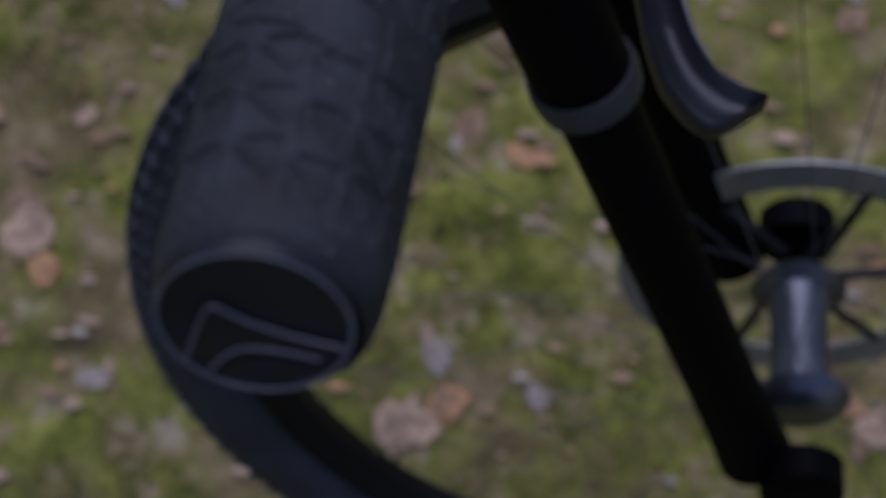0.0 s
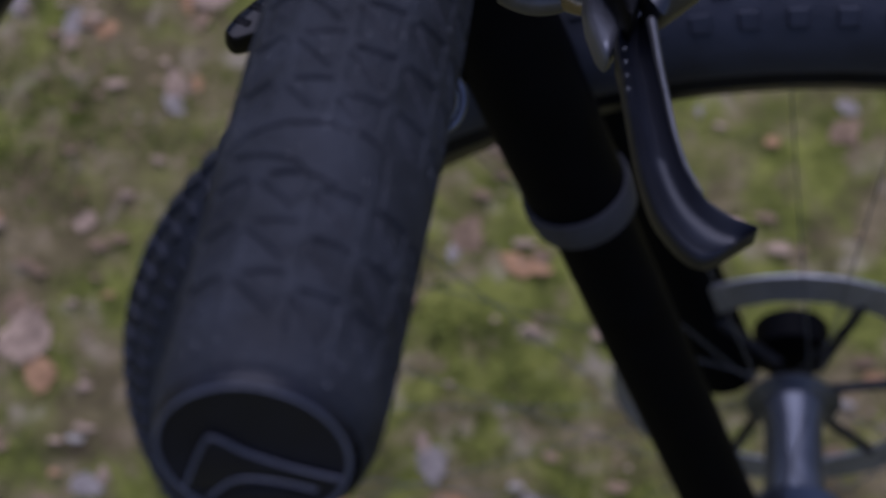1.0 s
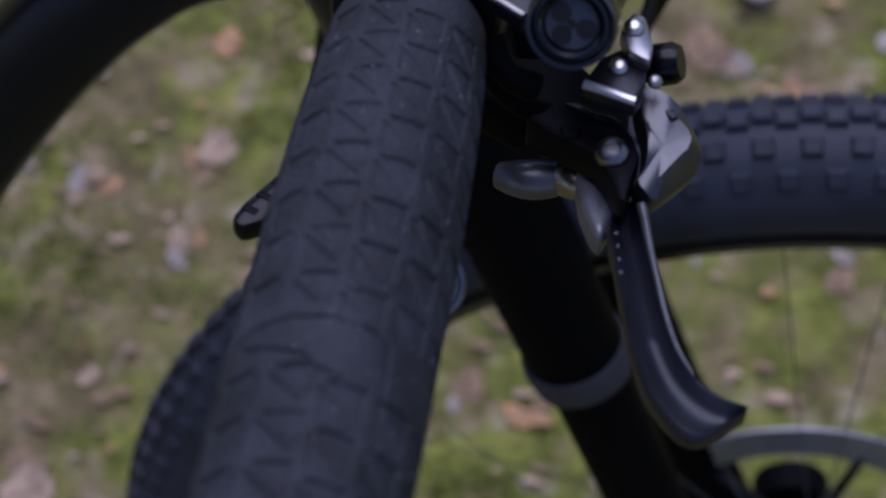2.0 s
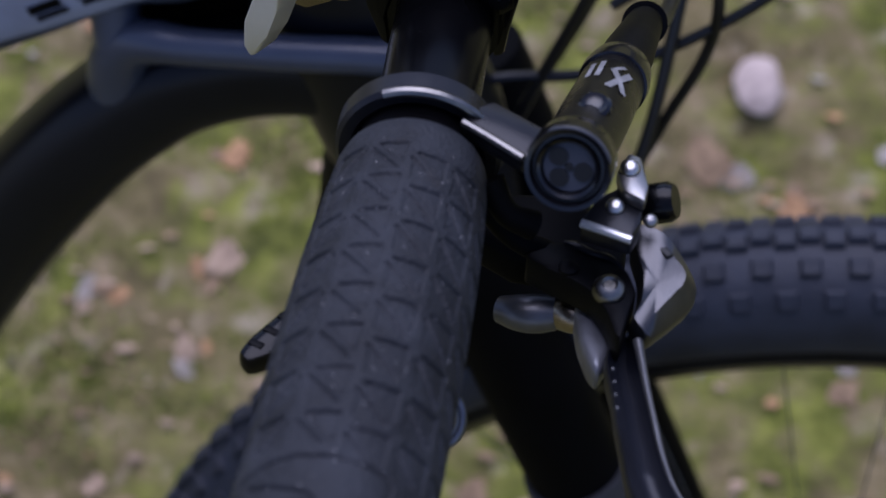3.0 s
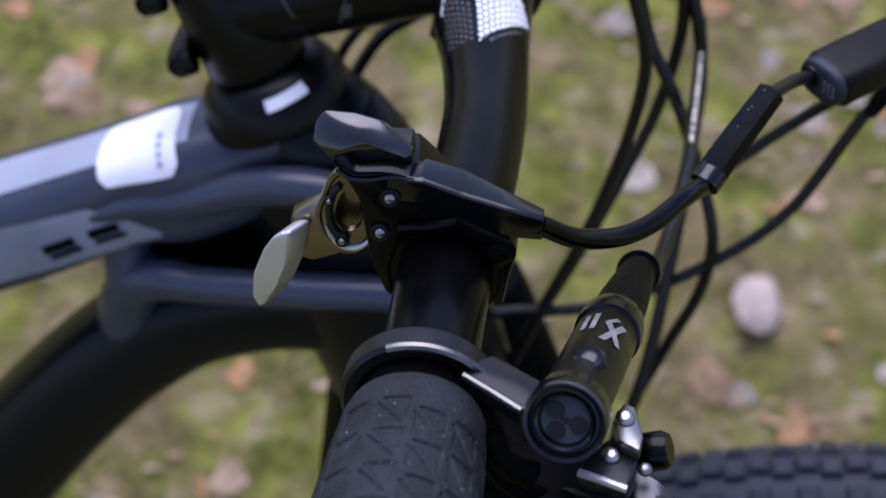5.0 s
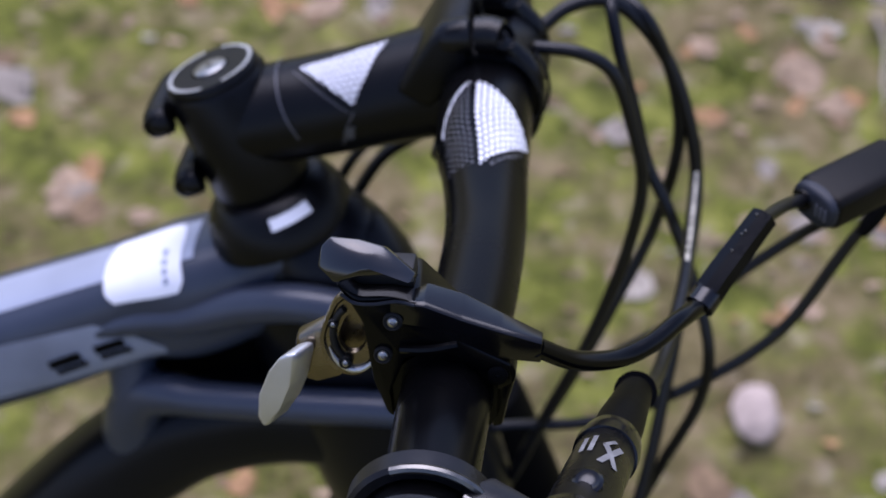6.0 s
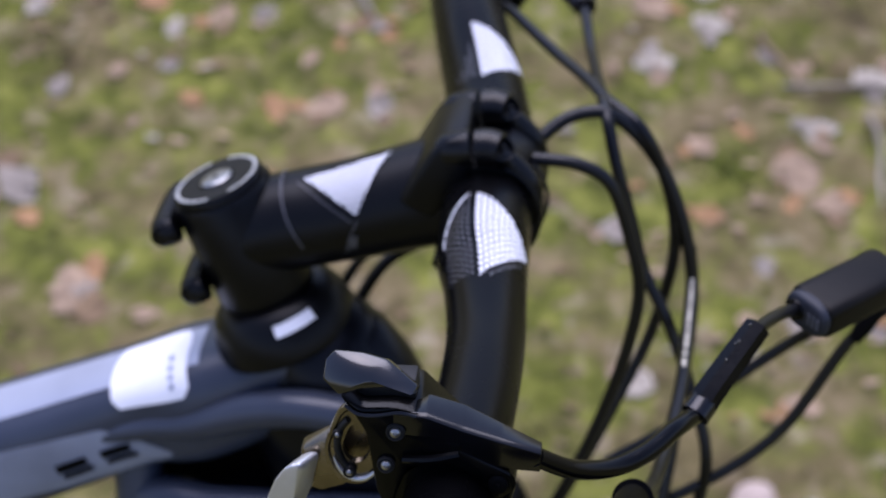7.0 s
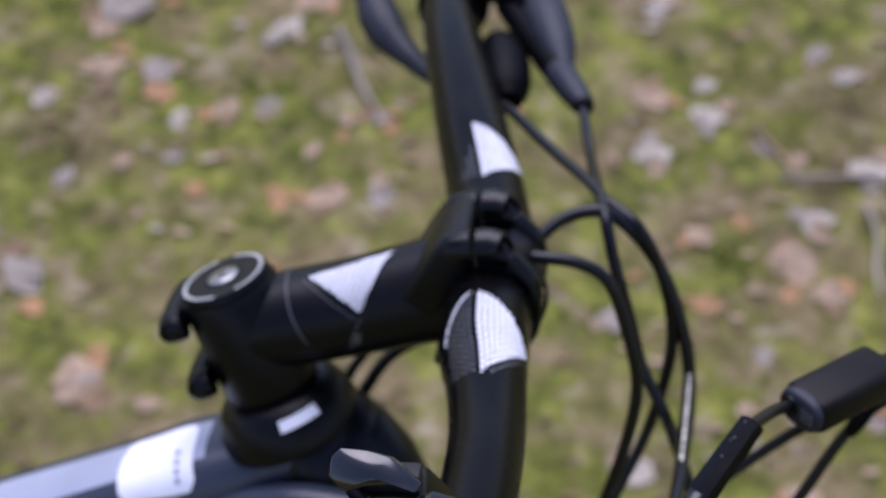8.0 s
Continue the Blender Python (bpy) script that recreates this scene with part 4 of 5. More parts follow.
part("print", stem_line([(0.0490, 0.0240), (0.0440, 0.0300), (0.0410, 0.0360)], 0.0007), GREYPRINT, stem)
part("print", stem_line([(0.0450, 0.0290), (0.0430, 0.0340)], 0.0030), GREYPRINT, stem, "small grey printed bar")

# ---- headset cover and frame ----
frame_top = part("frame", lathe(axis_at(0.0666) + Vector((0.006, 0, 0)), AX, [(0.0, 0.0250), (0.004, 0.0285), (0.020, 0.0330), (0.050, 0.0350), (0.120, 0.0350), (0.140, 0.0330), (0.146, 0.0290)], 48, None, (0.80, 1.08)), FRAME_SHADED, bike, "slate grey painted aluminium frame, its shaded tubes coloured darker")
cover = part("headset_cover", lathe(axis_at(0.0456), AX, [(0.0, 0.0160), (0.0, 0.0195), (0.0015, 0.0215), (0.004, 0.0240), (0.009, 0.0264), (0.017, 0.0282), (0.0195, 0.0276), (0.0195, 0.016)], 60), STEM, bike, "black headset spacer with a white print")


def cover_mark():
    bm = bmesh.new()
    q = []
    for a in np.linspace(radians(11), radians(48), 18):
        d = sx * math.sin(a) - Vector((0, 1, 0)) * math.cos(a)
        q.append([bm.verts.new(axis_at(0.0456 + s) + d * r) for s, r in ((0.0036, 0.0240), (0.0076, 0.0262))])
    for c0, c1 in zip(q, q[1:]):
        bm.faces.new((c0[0], c0[1], c1[1], c1[0]))
    return bm


part("print", cover_mark(), WHITE, cover, "white printed bar")
part("head_shroud", tube([axis_at(0.0546) + Vector((0.009, 0, 0.004)), axis_at(0.0716) + Vector((0.011, 0, 0)), axis_at(0.1016) + Vector((0.010, 0, 0)), axis_at(0.1466) + Vector((0.006, 0, 0))], [0.013, 0.0255, 0.0275, 0.024], 32, 24), FRAME_SHADED, frame_top)
TT_LINE = [(-0.070, 0, 0.9000), (-0.090, 0, 0.8920), (-0.120, 0, 0.8785), (-0.146, 0, 0.8690), (-0.195, 0, 0.8460), (-0.300, 0, 0.7990), (-0.420, 0, 0.7520)]
TT_R = [0.0200, 0.0205, 0.0232, 0.0208, 0.0222, 0.0225, 0.0220]
top_tube = part("top_tube", tube(TT_LINE, TT_R, 40, 60, power=3.2, squash=1.10), FRAME, frame_top, "dark grey top tube with silver stripe")
DT_LINE = [(-0.045, 0, 0.8220), (-0.085, 0, 0.8220), (-0.120, 0, 0.8110), (-0.145, 0, 0.7930), (-0.168, 0, 0.7700), (-0.200, 0, 0.7300), (-0.235, 0, 0.6800), (-0.300, 0, 0.5750), (-0.380, 0, 0.4300)]
# same paint as the top tube, darkened to carry its shade
part("down_tube", tube(DT_LINE, [0.0215, 0.0215, 0.0220, 0.0228, 0.0238, 0.0255, 0.0285, 0.0330, 0.0380], 40, 60, power=2.5, squash=1.0), FRAME_SHADED, frame_top, "thick down tube, its slate paint darkened for shade")
part("shoulder", tube([(-0.172, -0.0190, 0.8590), (-0.152, -0.0196, 0.8685), (-0.1348, -0.0208, 0.8752), (-0.1155, -0.0222, 0.8800), (-0.0931, -0.0268, 0.8908), (-0.0765, -0.0305, 0.8962), (-0.0600, -0.0320, 0.8965), (-0.0420, -0.0300, 0.8930)], [0.0020, 0.0042, 0.0058, 0.0068, 0.0074, 0.0074, 0.0070, 0.0060], 20, 44), FRAME, frame_top, "raised painted shoulder along the top tube")
# added black sheet that makes the frame opening read as dark
part("opening_shade", slab([(-0.155, 0.842), (-0.120, 0.862), (-0.060, 0.892), (-0.045, 0.835), (-0.150, 0.832)], "y", 0.001, 0.007, 0.001), FORK, frame_top, "black sheet added to darken the frame opening")
part("brace_tube", tube([(-0.022, -0.0325, 0.8515), (-0.0453, -0.0340, 0.8530), (-0.0666, -0.0330, 0.8510), (-0.0906, -0.0300, 0.8475), (-0.1133, -0.0250, 0.8428), (-0.1270, -0.0210, 0.8405), (-0.1380, -0.0160, 0.8350), (-0.1455, -0.0110, 0.8220), (-0.1480, -0.0060, 0.8000)], [0.0062, 0.0068, 0.0068, 0.0068, 0.0072, 0.0084, 0.0100, 0.0120, 0.0130], 24, 44), FRAME, frame_top, "slim painted brace running to the head tube")
part("brace_root", tube([(-0.1445, -0.0125, 0.8200), (-0.1440, -0.0125, 0.8350), (-0.1455, -0.0100, 0.8500), (-0.1480, -0.0060, 0.8640)], [0.0100, 0.0098, 0.0100, 0.0120], 24, 16), FRAME, frame_top, "painted joint of brace and top tube")


def tt_at(x):
    fine = spline([(*p, r) for p, r in zip(TT_LINE, TT_R)], 300)
    i = int(np.argmin(np.abs(fine[:, 0] - x)))
    t = Vector(fine[min(i + 1, 299), :3] - fine[max(i - 1, 0), :3]).normalized()
    s = t.cross(Vector((0, 0, 1))).normalized()
    return Vector(fine[i, :3]), float(fine[i, 3]), s, s.cross(t).normalized()


def on_tt(x, deg, lift=0.0004):
    """deg: from the top towards the rider's right side."""
    c, r, s, w = tt_at(x)
    if s.y > 0:
        s = -s
    a = radians(90 - deg)
    ca, sa = math.cos(a), math.sin(a)
    e = 2 / 3.2
    return c + (s * math.copysign(abs(ca) ** e, ca) * 1.10 + w * math.copysign(abs(sa) ** e, sa)) * (r + lift)


def tt_patch(x0, x1, low, high, lift=0.0004, nx=24, na=10):
    """A thin skin on the top tube between two angles, given as functions of 0..1 along it."""
    bm = bmesh.new()
    grid = [[bm.verts.new(on_tt(x0 + (x1 - x0) * i / nx, low(i / nx) + (high(i / nx) - low(i / nx)) * j / na, lift)) for j in range(na + 1)] for i in range(nx + 1)]
    for a, b in zip(grid, grid[1:]):
        for j in range(na):
            bm.faces.new((a[j], a[j + 1], b[j + 1], b[j]))
    return bm


part("stripe", tt_patch(-0.108, -0.400, lambda t: -8, lambda t: 30), STRIPE, top_tube, "silver stripe")
corner = lambda t: 9 * max(0, 1 - min(t, 1 - t) / 0.12) ** 2
part("label", tt_patch(-0.1125, -0.1445, lambda t: -6 + corner(t), lambda t: 68 - 3 * t - 1.6 * corner(t), 0.0008, 40), WHITE, top_tube, "white sticker with faint grey bars")
for k in range(4):
    part("label_bar", tt_patch(-0.1180, -0.1200, lambda t, k=k: 12 + 12 * k, lambda t, k=k: 19 + 12 * k, 0.0011, 2, 2), STRIPE, top_tube)
part("side_panel", tt_patch(-0.130, -0.400, lambda t: 104 - 18 * min(1, t * 14) - 16 * min(1, t * 4.2), lambda t: 112 + 21 * min(1, t * 14) - 22 * min(1, t * 4.2)), PANEL, top_tube, "grey side panel")
for a in (-0.1450, -0.1630):
    for lo, x0, x1 in ((91, 0.0, 0.0120), (98, -0.0012, 0.0108)):
        part("panel_mark", tt_patch(a - x0, a - x1, lambda t, lo=lo: lo, lambda t, lo=lo: lo + 5.5, 0.0009, 6, 4), MATTE, top_tube, "black printed bar")

# ---- fork ----
fork = part("fork_crown", slab([(-0.034, -0.030), (-0.034, 0.030), (-0.010, 0.080), (0.030, 0.082), (0.045, 0.050), (0.050, 0.0), (0.045, -0.050), (0.030, -0.082), (-0.010, -0.080)], "z", -0.018, 0.018, 0.010, None, 3), FORK, bike, "black suspension fork with two legs")
AXLE = Vector((0.1900, 0, 0.3880))
crown_c = axis_at(0.2316)
fork.location = crown_c + Vector((-0.006, 0, -0.004)) - PLACE[bike.name]
fork.rotation_euler = (0, radians(22), radians(5))
PLACE[fork.name] = PLACE[bike.name]
LEG_TOP = axis_at(0.2216) + Vector((0.030, 0, 0.012))


def leg_at(s, y):
    d = (AXLE + Vector((-0.022, 0, -0.010)) - LEG_TOP)
    return LEG_TOP + d * s + Vector((-0.013 if y > 0 else 0, y, 0))


# the bar is turned a little, which sets the far leg back
for y, top in ((-0.068, -0.06), (0.060, 0.0)):
    up_leg = part("upper_leg", tube([leg_at(top - 0.02, y), leg_at(top, y), leg_at(0.25, y), leg_at(0.28, y)], [0.0190, 0.0212, 0.0208, 0.0205], 32, 24), FORK, bike, "black upper fork leg")
    part("wiper_ring", lathe(leg_at(0.250, y), leg_at(1, y) - leg_at(0, y), [(0, 0.0205), (0, 0.0226), (0.006, 0.0232), (0.014, 0.0222), (0.015, 0.0180)], 36), WIPER, up_leg, "grey wiper ring")
    low_leg = part("lower_leg", tube([leg_at(0.27, y), leg_at(0.6, y), leg_at(0.86, y), leg_at(0.99, y)], [0.0175, 0.0175, 0.0180, 0.0200], 28, 24), FORK, bike, "black lower fork leg")
    part("dropout", lathe((AXLE.x, y - 0.016 * (1 if y < 0 else -1) - 0.012, AXLE.z), (0, 1, 0), [(0, 0.012), (0.003, 0.022), (0.021, 0.022), (0.024, 0.012)], 28), FORK, low_leg)

# ---- front wheel ----
wheel = part("front_wheel", lathe(AXLE - Vector((0, 0.045, 0)), (0, 1, 0), [(0, 0.012), (0.004, 0.022), (0.010, 0.027), (0.014, 0.018), (0.030, 0.016), (0.060, 0.016), (0.076, 0.018), (0.080, 0.027), (0.086, 0.022), (0.090, 0.012)], 32), HUB, bike, "front wheel with knobbly black tyre")


def torus_bm(rc, prof, segs=120):
    bm = bmesh.new()
    m = len(prof)
    rows = []
    for k in range(segs):
        a = 2 * math.pi * k / segs
        d = Vector((math.cos(a), 0, math.sin(a)))
        rows.append([bm.verts.new(AXLE + d * (rc + pr) + Vector((0, py, 0))) for pr, py in prof])
    for k in range(segs):
        r0, r1 = rows[k], rows[(k + 1) % segs]
        for j in range(m):
            bm.faces.new((r0[j], r0[(j + 1) % m], r1[(j + 1) % m], r1[j]))
    return bm


tyre = part("tyre", torus_bm(0.3420, [(0.0270 * math.cos(a), 0.0285 * math.sin(a)) for a in np.linspace(0, 2 * math.pi, 22, endpoint=False)], 140), TYRE, wheel, "knobbly black tyre")


KNOB = [(tx * 0.0046 * f, ty * 0.0042 * f, h) for h, f in ((0.0, 1.0), (0.0024, 0.86), (0.0030, 0.74)) for tx, ty in ((-1, -1), (1, -1), (1, 1), (-1, 1))]
KNOB_FACES = [(8, 9, 10, 11)] + [(i + j, i + (j + 1) % 4, i + 4 + (j + 1) % 4, i + 4 + j) for i in (0, 4) for j in range(4)]
knob_mesh = bpy.data.meshes.new("tread_knob")
knob_mesh.from_pydata(KNOB, [], KNOB_FACES)
knob_mesh.materials.append(TYRE)


def knobs():
    """Tread blocks in staggered rows: each its own over the top of the wheel, joined round the rest."""
    bm = bmesh.new()
    n = 118
    for ang, shift in ((-1.00, 0.0), (-0.52, 0.5), (-0.05, 0.0), (0.05, 0.5), (0.52, 0.0), (1.00, 0.5)):
        for k in range(n):
            a = 2 * math.pi * (k + shift) / n
            d, tng = Vector((math.cos(a), 0, math.sin(a))), Vector((-math.sin(a), 0, math.cos(a)))
            nrm = d * math.cos(ang) + Vector((0, math.sin(ang), 0))
            base = AXLE + d * 0.3420 + nrm * 0.0268
            turn = Matrix((tng, nrm.cross(tng), nrm)).transposed()
            if radians(10) < a < radians(155):
                ob = new("tread_knob", knob_mesh)
                ob.parent = wheel
                ob.matrix_basis = Matrix.Translation(base - PLACE[wheel.name]) @ turn.to_4x4()
            else:
                vs = [bm.verts.new(base + turn @ Vector(q)) for q in KNOB]
                for f in KNOB_FACES:
                    bm.faces.new([vs[q] for q in f])
    return bm


tagged(part("tread", knobs(), TYRE, wheel, "rows of square rubber knobs", False), kind="stuff")
part("rim", torus_bm(0.3080, [(0.010, -0.015), (0.010, 0.015), (0.004, 0.016), (-0.010, 0.006), (-0.010, -0.006), (0.004, -0.016)], 100), RIM, wheel, "black rim")
for k in range(28):
    a, side_y = 2 * math.pi * k / 28, (-0.036 if k % 2 else 0.036)
    b = a + (0.42 if (k // 2) % 2 else -0.42)
    p0 = AXLE + Vector((math.cos(a) * 0.024, side_y, math.sin(a) * 0.024))
    p1 = AXLE + Vector((math.cos(b) * 0.300, 0, math.sin(b) * 0.300))
    part("spoke", tube([p0, p1], 0.0004, 6, 2), SPOKE, wheel)
part("disc", torus_bm(0.0, [(0.0800, 0.0465), (0.1015, 0.0465), (0.1015, 0.0485), (0.0800, 0.0485)], 90), DISC, wheel, "steel brake disc")
for k in range(6):
    a = 2 * math.pi * k / 6
    part("disc_arm", tube([AXLE + Vector((math.cos(a) * 0.022, 0.0475, math.sin(a) * 0.022)), AXLE + Vector((math.cos(a + 0.25) * 0.083, 0.0475, math.sin(a + 0.25) * 0.083))], 0.003, 8, 4), DARKALLOY, wheel)

# ---- cables and hoses ----
def cable(points, r, label, material=None, name="cable"):
    return part(name, tube(points, r, 12, 14 * len(points)), material or HOSE, bike, label)


cable([(0.002, 0.020, 0.985), (0.014, 0.028, 0.994), (0.029, 0.030, 0.997), (0.043, 0.030, 0.987), (0.055, 0.030, 0.969), (0.064, 0.028, 0.945), (0.068, 0.025, 0.921), (0.067, 0.015, 0.893), (0.064, 0.0, 0.855), (0.057, -0.015, 0.800), (0.040, -0.025, 0.750)], 0.0026, "black hose looping down before the head tube", name="hose")
cable([(0.004, 0.0, 0.992), (0.020, 0.0, 0.991), (0.032, 0.0, 0.984), (0.040, 0.0, 0.965), (0.046, 0.0, 0.941), (0.044, 0.0, 0.915), (0.038, 0.0, 0.888), (0.030, 0.0, 0.861), (0.017, 0.0, 0.826), (0.006, 0.0, 0.795), (-0.010, 0.0, 0.760)], 0.0024, "black gear cable looping before the head tube")
cable([(-0.0200, 0.150, 0.9860), (-0.0123, 0.130, 0.9911), (-0.0028, 0.110, 0.9921),
    (0.0086, 0.090, 0.9915), (0.0218, 0.060, 0.9952), (0.0290, 0.042, 0.9965), (0.042, 0.030, 0.992), (0.052, 0.030, 0.974), (0.058, 0.030, 0.954), (0.059, 0.030, 0.934), (0.054, 0.030, 0.904), (0.045, 0.026, 0.878), (0.030, 0.018, 0.842), (0.010, 0.010, 0.800)], 0.0024, "black cable crossing the bundle")
cable([(0.0175, 0.150, 0.9877), (0.022, 0.110, 0.985), (0.026, 0.060, 0.993), (0.029, 0.030, 0.997), (0.034, 0.020, 0.982), (0.041, 0.018, 0.961), (0.048, 0.016, 0.939), (0.058, 0.012, 0.921), (0.068, 0.008, 0.898), (0.078, 0.0, 0.869), (0.077, 0.0, 0.842), (0.067, 0.0, 0.812), (0.058, 0.0, 0.785)], 0.0024, "black hose from the far brake", name="hose")
cable([(0.160, -0.010, 0.965), (0.130, 0.0, 0.934), (0.105, 0.0, 0.882), (0.076, 0.0, 0.852), (0.039, 0.0, 0.829), (0.004, 0.0, 0.822), (-0.020, 0.0, 0.815)], 0.0023, "black cable running back to the frame")
part("connector_sleeve", tube([(0.1345, -0.0006, 0.9440), (0.1323, -0.0008, 0.9409), (0.1290, -0.0012, 0.9335), (0.1262, -0.0016, 0.9275)], [0.0026, 0.0034, 0.0034, 0.0025], 16, 14), MATTE, bike, "black connector sleeve on the cable")
cable([(0.125, -0.020, 0.955), (0.105, 0.0, 0.924), (0.078, 0.0, 0.897), (0.064, 0.0, 0.880), (0.040, 0.0, 0.860)], 0.0022, "black cable behind the junction box")
lever_hose = cable([(0.0463, -0.140, 0.955), (0.0490, -0.118, 0.940), (0.0530, -0.095, 0.928), (0.0580, -0.065, 0.922), (0.0630, -0.030, 0.920), (0.0660, 0.007, 0.921), (0.0670, 0.026, 0.930), (0.0652, 0.0320, 0.942)], 0.0025, "black brake hose rising from the lever with a pale printed strip", name="hose")
line = spline([(0.0630, -0.030, 0.920), (0.0660, 0.007, 0.921), (0.0670, 0.026, 0.930), (0.0652, 0.0320, 0.942)], 40)
for k in range(4, 39, 2):
    run = Vector(line[k + 1]) - Vector(line[k - 1])
    out = Vector((-0.05, -0.82, 0.56))
    out = (out - run.normalized() * out.dot(run.normalized())).normalized()
    turn = Matrix((run.normalized().cross(out), out, run.normalized())).transposed()
    part("hose_mark", block(Vector(line[k]) + out * 0.0024, (0.0013, 0.0006, run.length * (0.84 if k % 3 else 0.5)), 0.0001, None, turn), PALEPRINT, lever_hose)
cable([(0.0150, -0.190, 1.0068), (0.0250, -0.182, 0.9975), (0.0360, -0.172, 0.9915), (0.0450, -0.163, 0.9905), (0.0530, -0.151, 0.9905), (0.0590, -0.140, 0.9880)], 0.0027, "glossy black shifter cable in a low bow", PLASTIC)
adj = part("cable_adjuster", tube([(0.0590, -0.1395, 0.9875), (0.0615, -0.136, 0.9900)], 0.0044, 12, 4), GLOSS, bike, "black inline cable adjuster")
part("barrel", tube([(0.0612, -0.1365, 0.9897), (0.0640, -0.132, 0.9925), (0.0760, -0.1150, 1.0030)], [0.0046, 0.0047, 0.0043], 8, 8), PLASTIC, adj, "faceted black barrel")


d_box = Vector((0.0710, 0.0660, 0.0043)).normalized()
long_box = Vector((0.66, -0.71, -0.11))
long_box = (long_box - d_box * long_box.dot(d_box)).normalized()
short_box = d_box.cross(long_box)


def rounded_box(at, rows, power):
    """Rounded-oblong rings (along, half length, half width) set along the junction box."""
    bm = bmesh.new()
    rings = []
    for s, h, w in rows:
        ring = []
        for a in np.linspace(0, 2 * math.pi, 48, endpoint=False):
            x, y = math.cos(a), math.sin(a)
            ring.append(at + d_box * s + long_box * math.copysign(abs(x) ** (2 / power), x) * h + short_box * math.copysign(abs(y) ** (2 / power), y) * w)
        rings.append(ring)
    ring_skin(bm, rings)
    return bm


BOX_AT = Vector((0.0958, -0.0806, 0.9878))
box = part("junction_box", rounded_box(BOX_AT, [(0, 0.0080, 0.0054), (0.0006, 0.0086, 0.0060), (0.002, 0.0089, 0.0064), (0.035, 0.0089, 0.0064), (0.0365, 0.0085, 0.0059), (0.037, 0.0072, 0.0046)], 4.5), BOXBLACK, bike, "matte black inline junction box", True, 40)
plate = part("end_plate", rounded_box(BOX_AT, [(-0.0026, 0.0072, 0.0048), (-0.0020, 0.0081, 0.0057), (-0.0008, 0.0085, 0.0061), (0.0010, 0.0085, 0.0061)], 2.9), SLATE, box, "rounded slate end plate", True, 40)
for k in range(3):
    part("plate_bar", block(BOX_AT - d_box * 0.0026 + long_box * (0.0022 + 0.0018 * k), (0.0006, 0.0010, 0.0044), 0.0002, None, d_box.to_track_quat("X", "Z").to_matrix()), CAPGREY, plate)
GLAND = BOX_AT - long_box * 0.0036
part("gland", lathe(GLAND - d_box * 0.0032, d_box, [(0.0004, 0.0020), (0.0, 0.0026), (0.0, 0.0034), (0.0008, 0.0038), (0.0008, 0.0043), (0.0014, 0.0048), (0.0030, 0.0050)], 28), PLASTIC, box, "stepped round cable gland")
part("strain_relief", lathe(BOX_AT + d_box * 0.036, d_box, [(0, 0.0046), (0.003, 0.0044), (0.014, 0.0030), (0.015, 0.0024)], 20), PLASTIC, box)
cable([BOX_AT + d_box * 0.045, BOX_AT + d_box * 0.062, (0.163, -0.018, 0.994), (0.174, 0.000, 0.982), (0.172, 0.000, 0.972), (0.160, -0.010, 0.965)], 0.0023, "black cable leaving the junction box")
cable([(0.0755, -0.1155, 1.0025), Vector((0.0755, -0.1155, 1.0025)).lerp(GLAND, 0.5) + Vector((0, 0, 0.0012)), GLAND - d_box * 0.002, GLAND + d_box * 0.004], 0.0021, "black cable end entering the junction box")
for f, aside in ((0.36, 0.0005), (0.62, -0.0004), (0.67, 0.0003), (0.94, 0.0)):
    at = Vector((0.0640, -0.132, 0.9925)).lerp(Vector((0.0760, -0.1150, 1.0030)), f)
    part("pale_bar", block(at + Vector((-0.35, -0.55, 0.76)) * 0.0049 + Vector((0.6, -0.3, 0)) * aside, (0.0005, 0.0005, 0.0005 + 0.0008 * (f * 7 % 1)), 0.0001), SCREW, adj)

cable([(-0.0720, 0.046, 0.880), (-0.0560, 0.046, 0.912), (-0.0420, 0.044, 0.926), (-0.0220, 0.038, 0.942), (-0.0080, 0.030, 0.955)], 0.0026, "black hose passing behind the stem", name="hose")
cable([(-0.0800, 0.052, 0.875), (-0.0690, 0.052, 0.905), (-0.0560, 0.050, 0.922), (-0.0360, 0.044, 0.935), (-0.0120, 0.030, 0.950)], 0.0022, "black cable passing behind the stem")

# ---- far side of the bar ----
far = part("far_brake_lever", lathe((0.0175, 0.1500, 0.9880), (-0.40, 0.90, 0.12), [(-0.004, 0.0040), (0.0, 0.0050), (0.020, 0.0060), (0.034, 0.0072), (0.075, 0.0076), (0.095, 0.0070)], 24), MATTE, bike, "black brake cylinder on the far side of the bar")
part("far_clamp", lathe((-0.0475, 0.232, 0.9985), (0, 1, 0), [(0, 0.0120), (0, 0.0175), (0.012, 0.0175), (0.012, 0.0120)], 32), PLASTIC, far)
part("far_arm", tube([(-0.030, 0.238, 1.0050), (-0.012, 0.226, 1.0060), (0.002, 0.205, 0.9990)], 0.0060, 14, 12), MATTE, far)
part("far_reservoir", tube([(0.0080, 0.176, 0.9930), (0.0040, 0.192, 0.9975), (-0.0015, 0.212, 1.0020), (-0.0060, 0.232, 1.0040)], [0.0050, 0.0088, 0.0104, 0.0100], 22, 24), SLATE, far, "slate black reservoir body")
part("hose_boot", lathe((0.0175, 0.1500, 0.9880), (-0.40, 0.90, 0.12), [(-0.002, 0.0044), (0.0, 0.0054), (0.010, 0.0064), (0.026, 0.0072), (0.030, 0.0066)], 22), SLATE, far, "rubber hose boot")
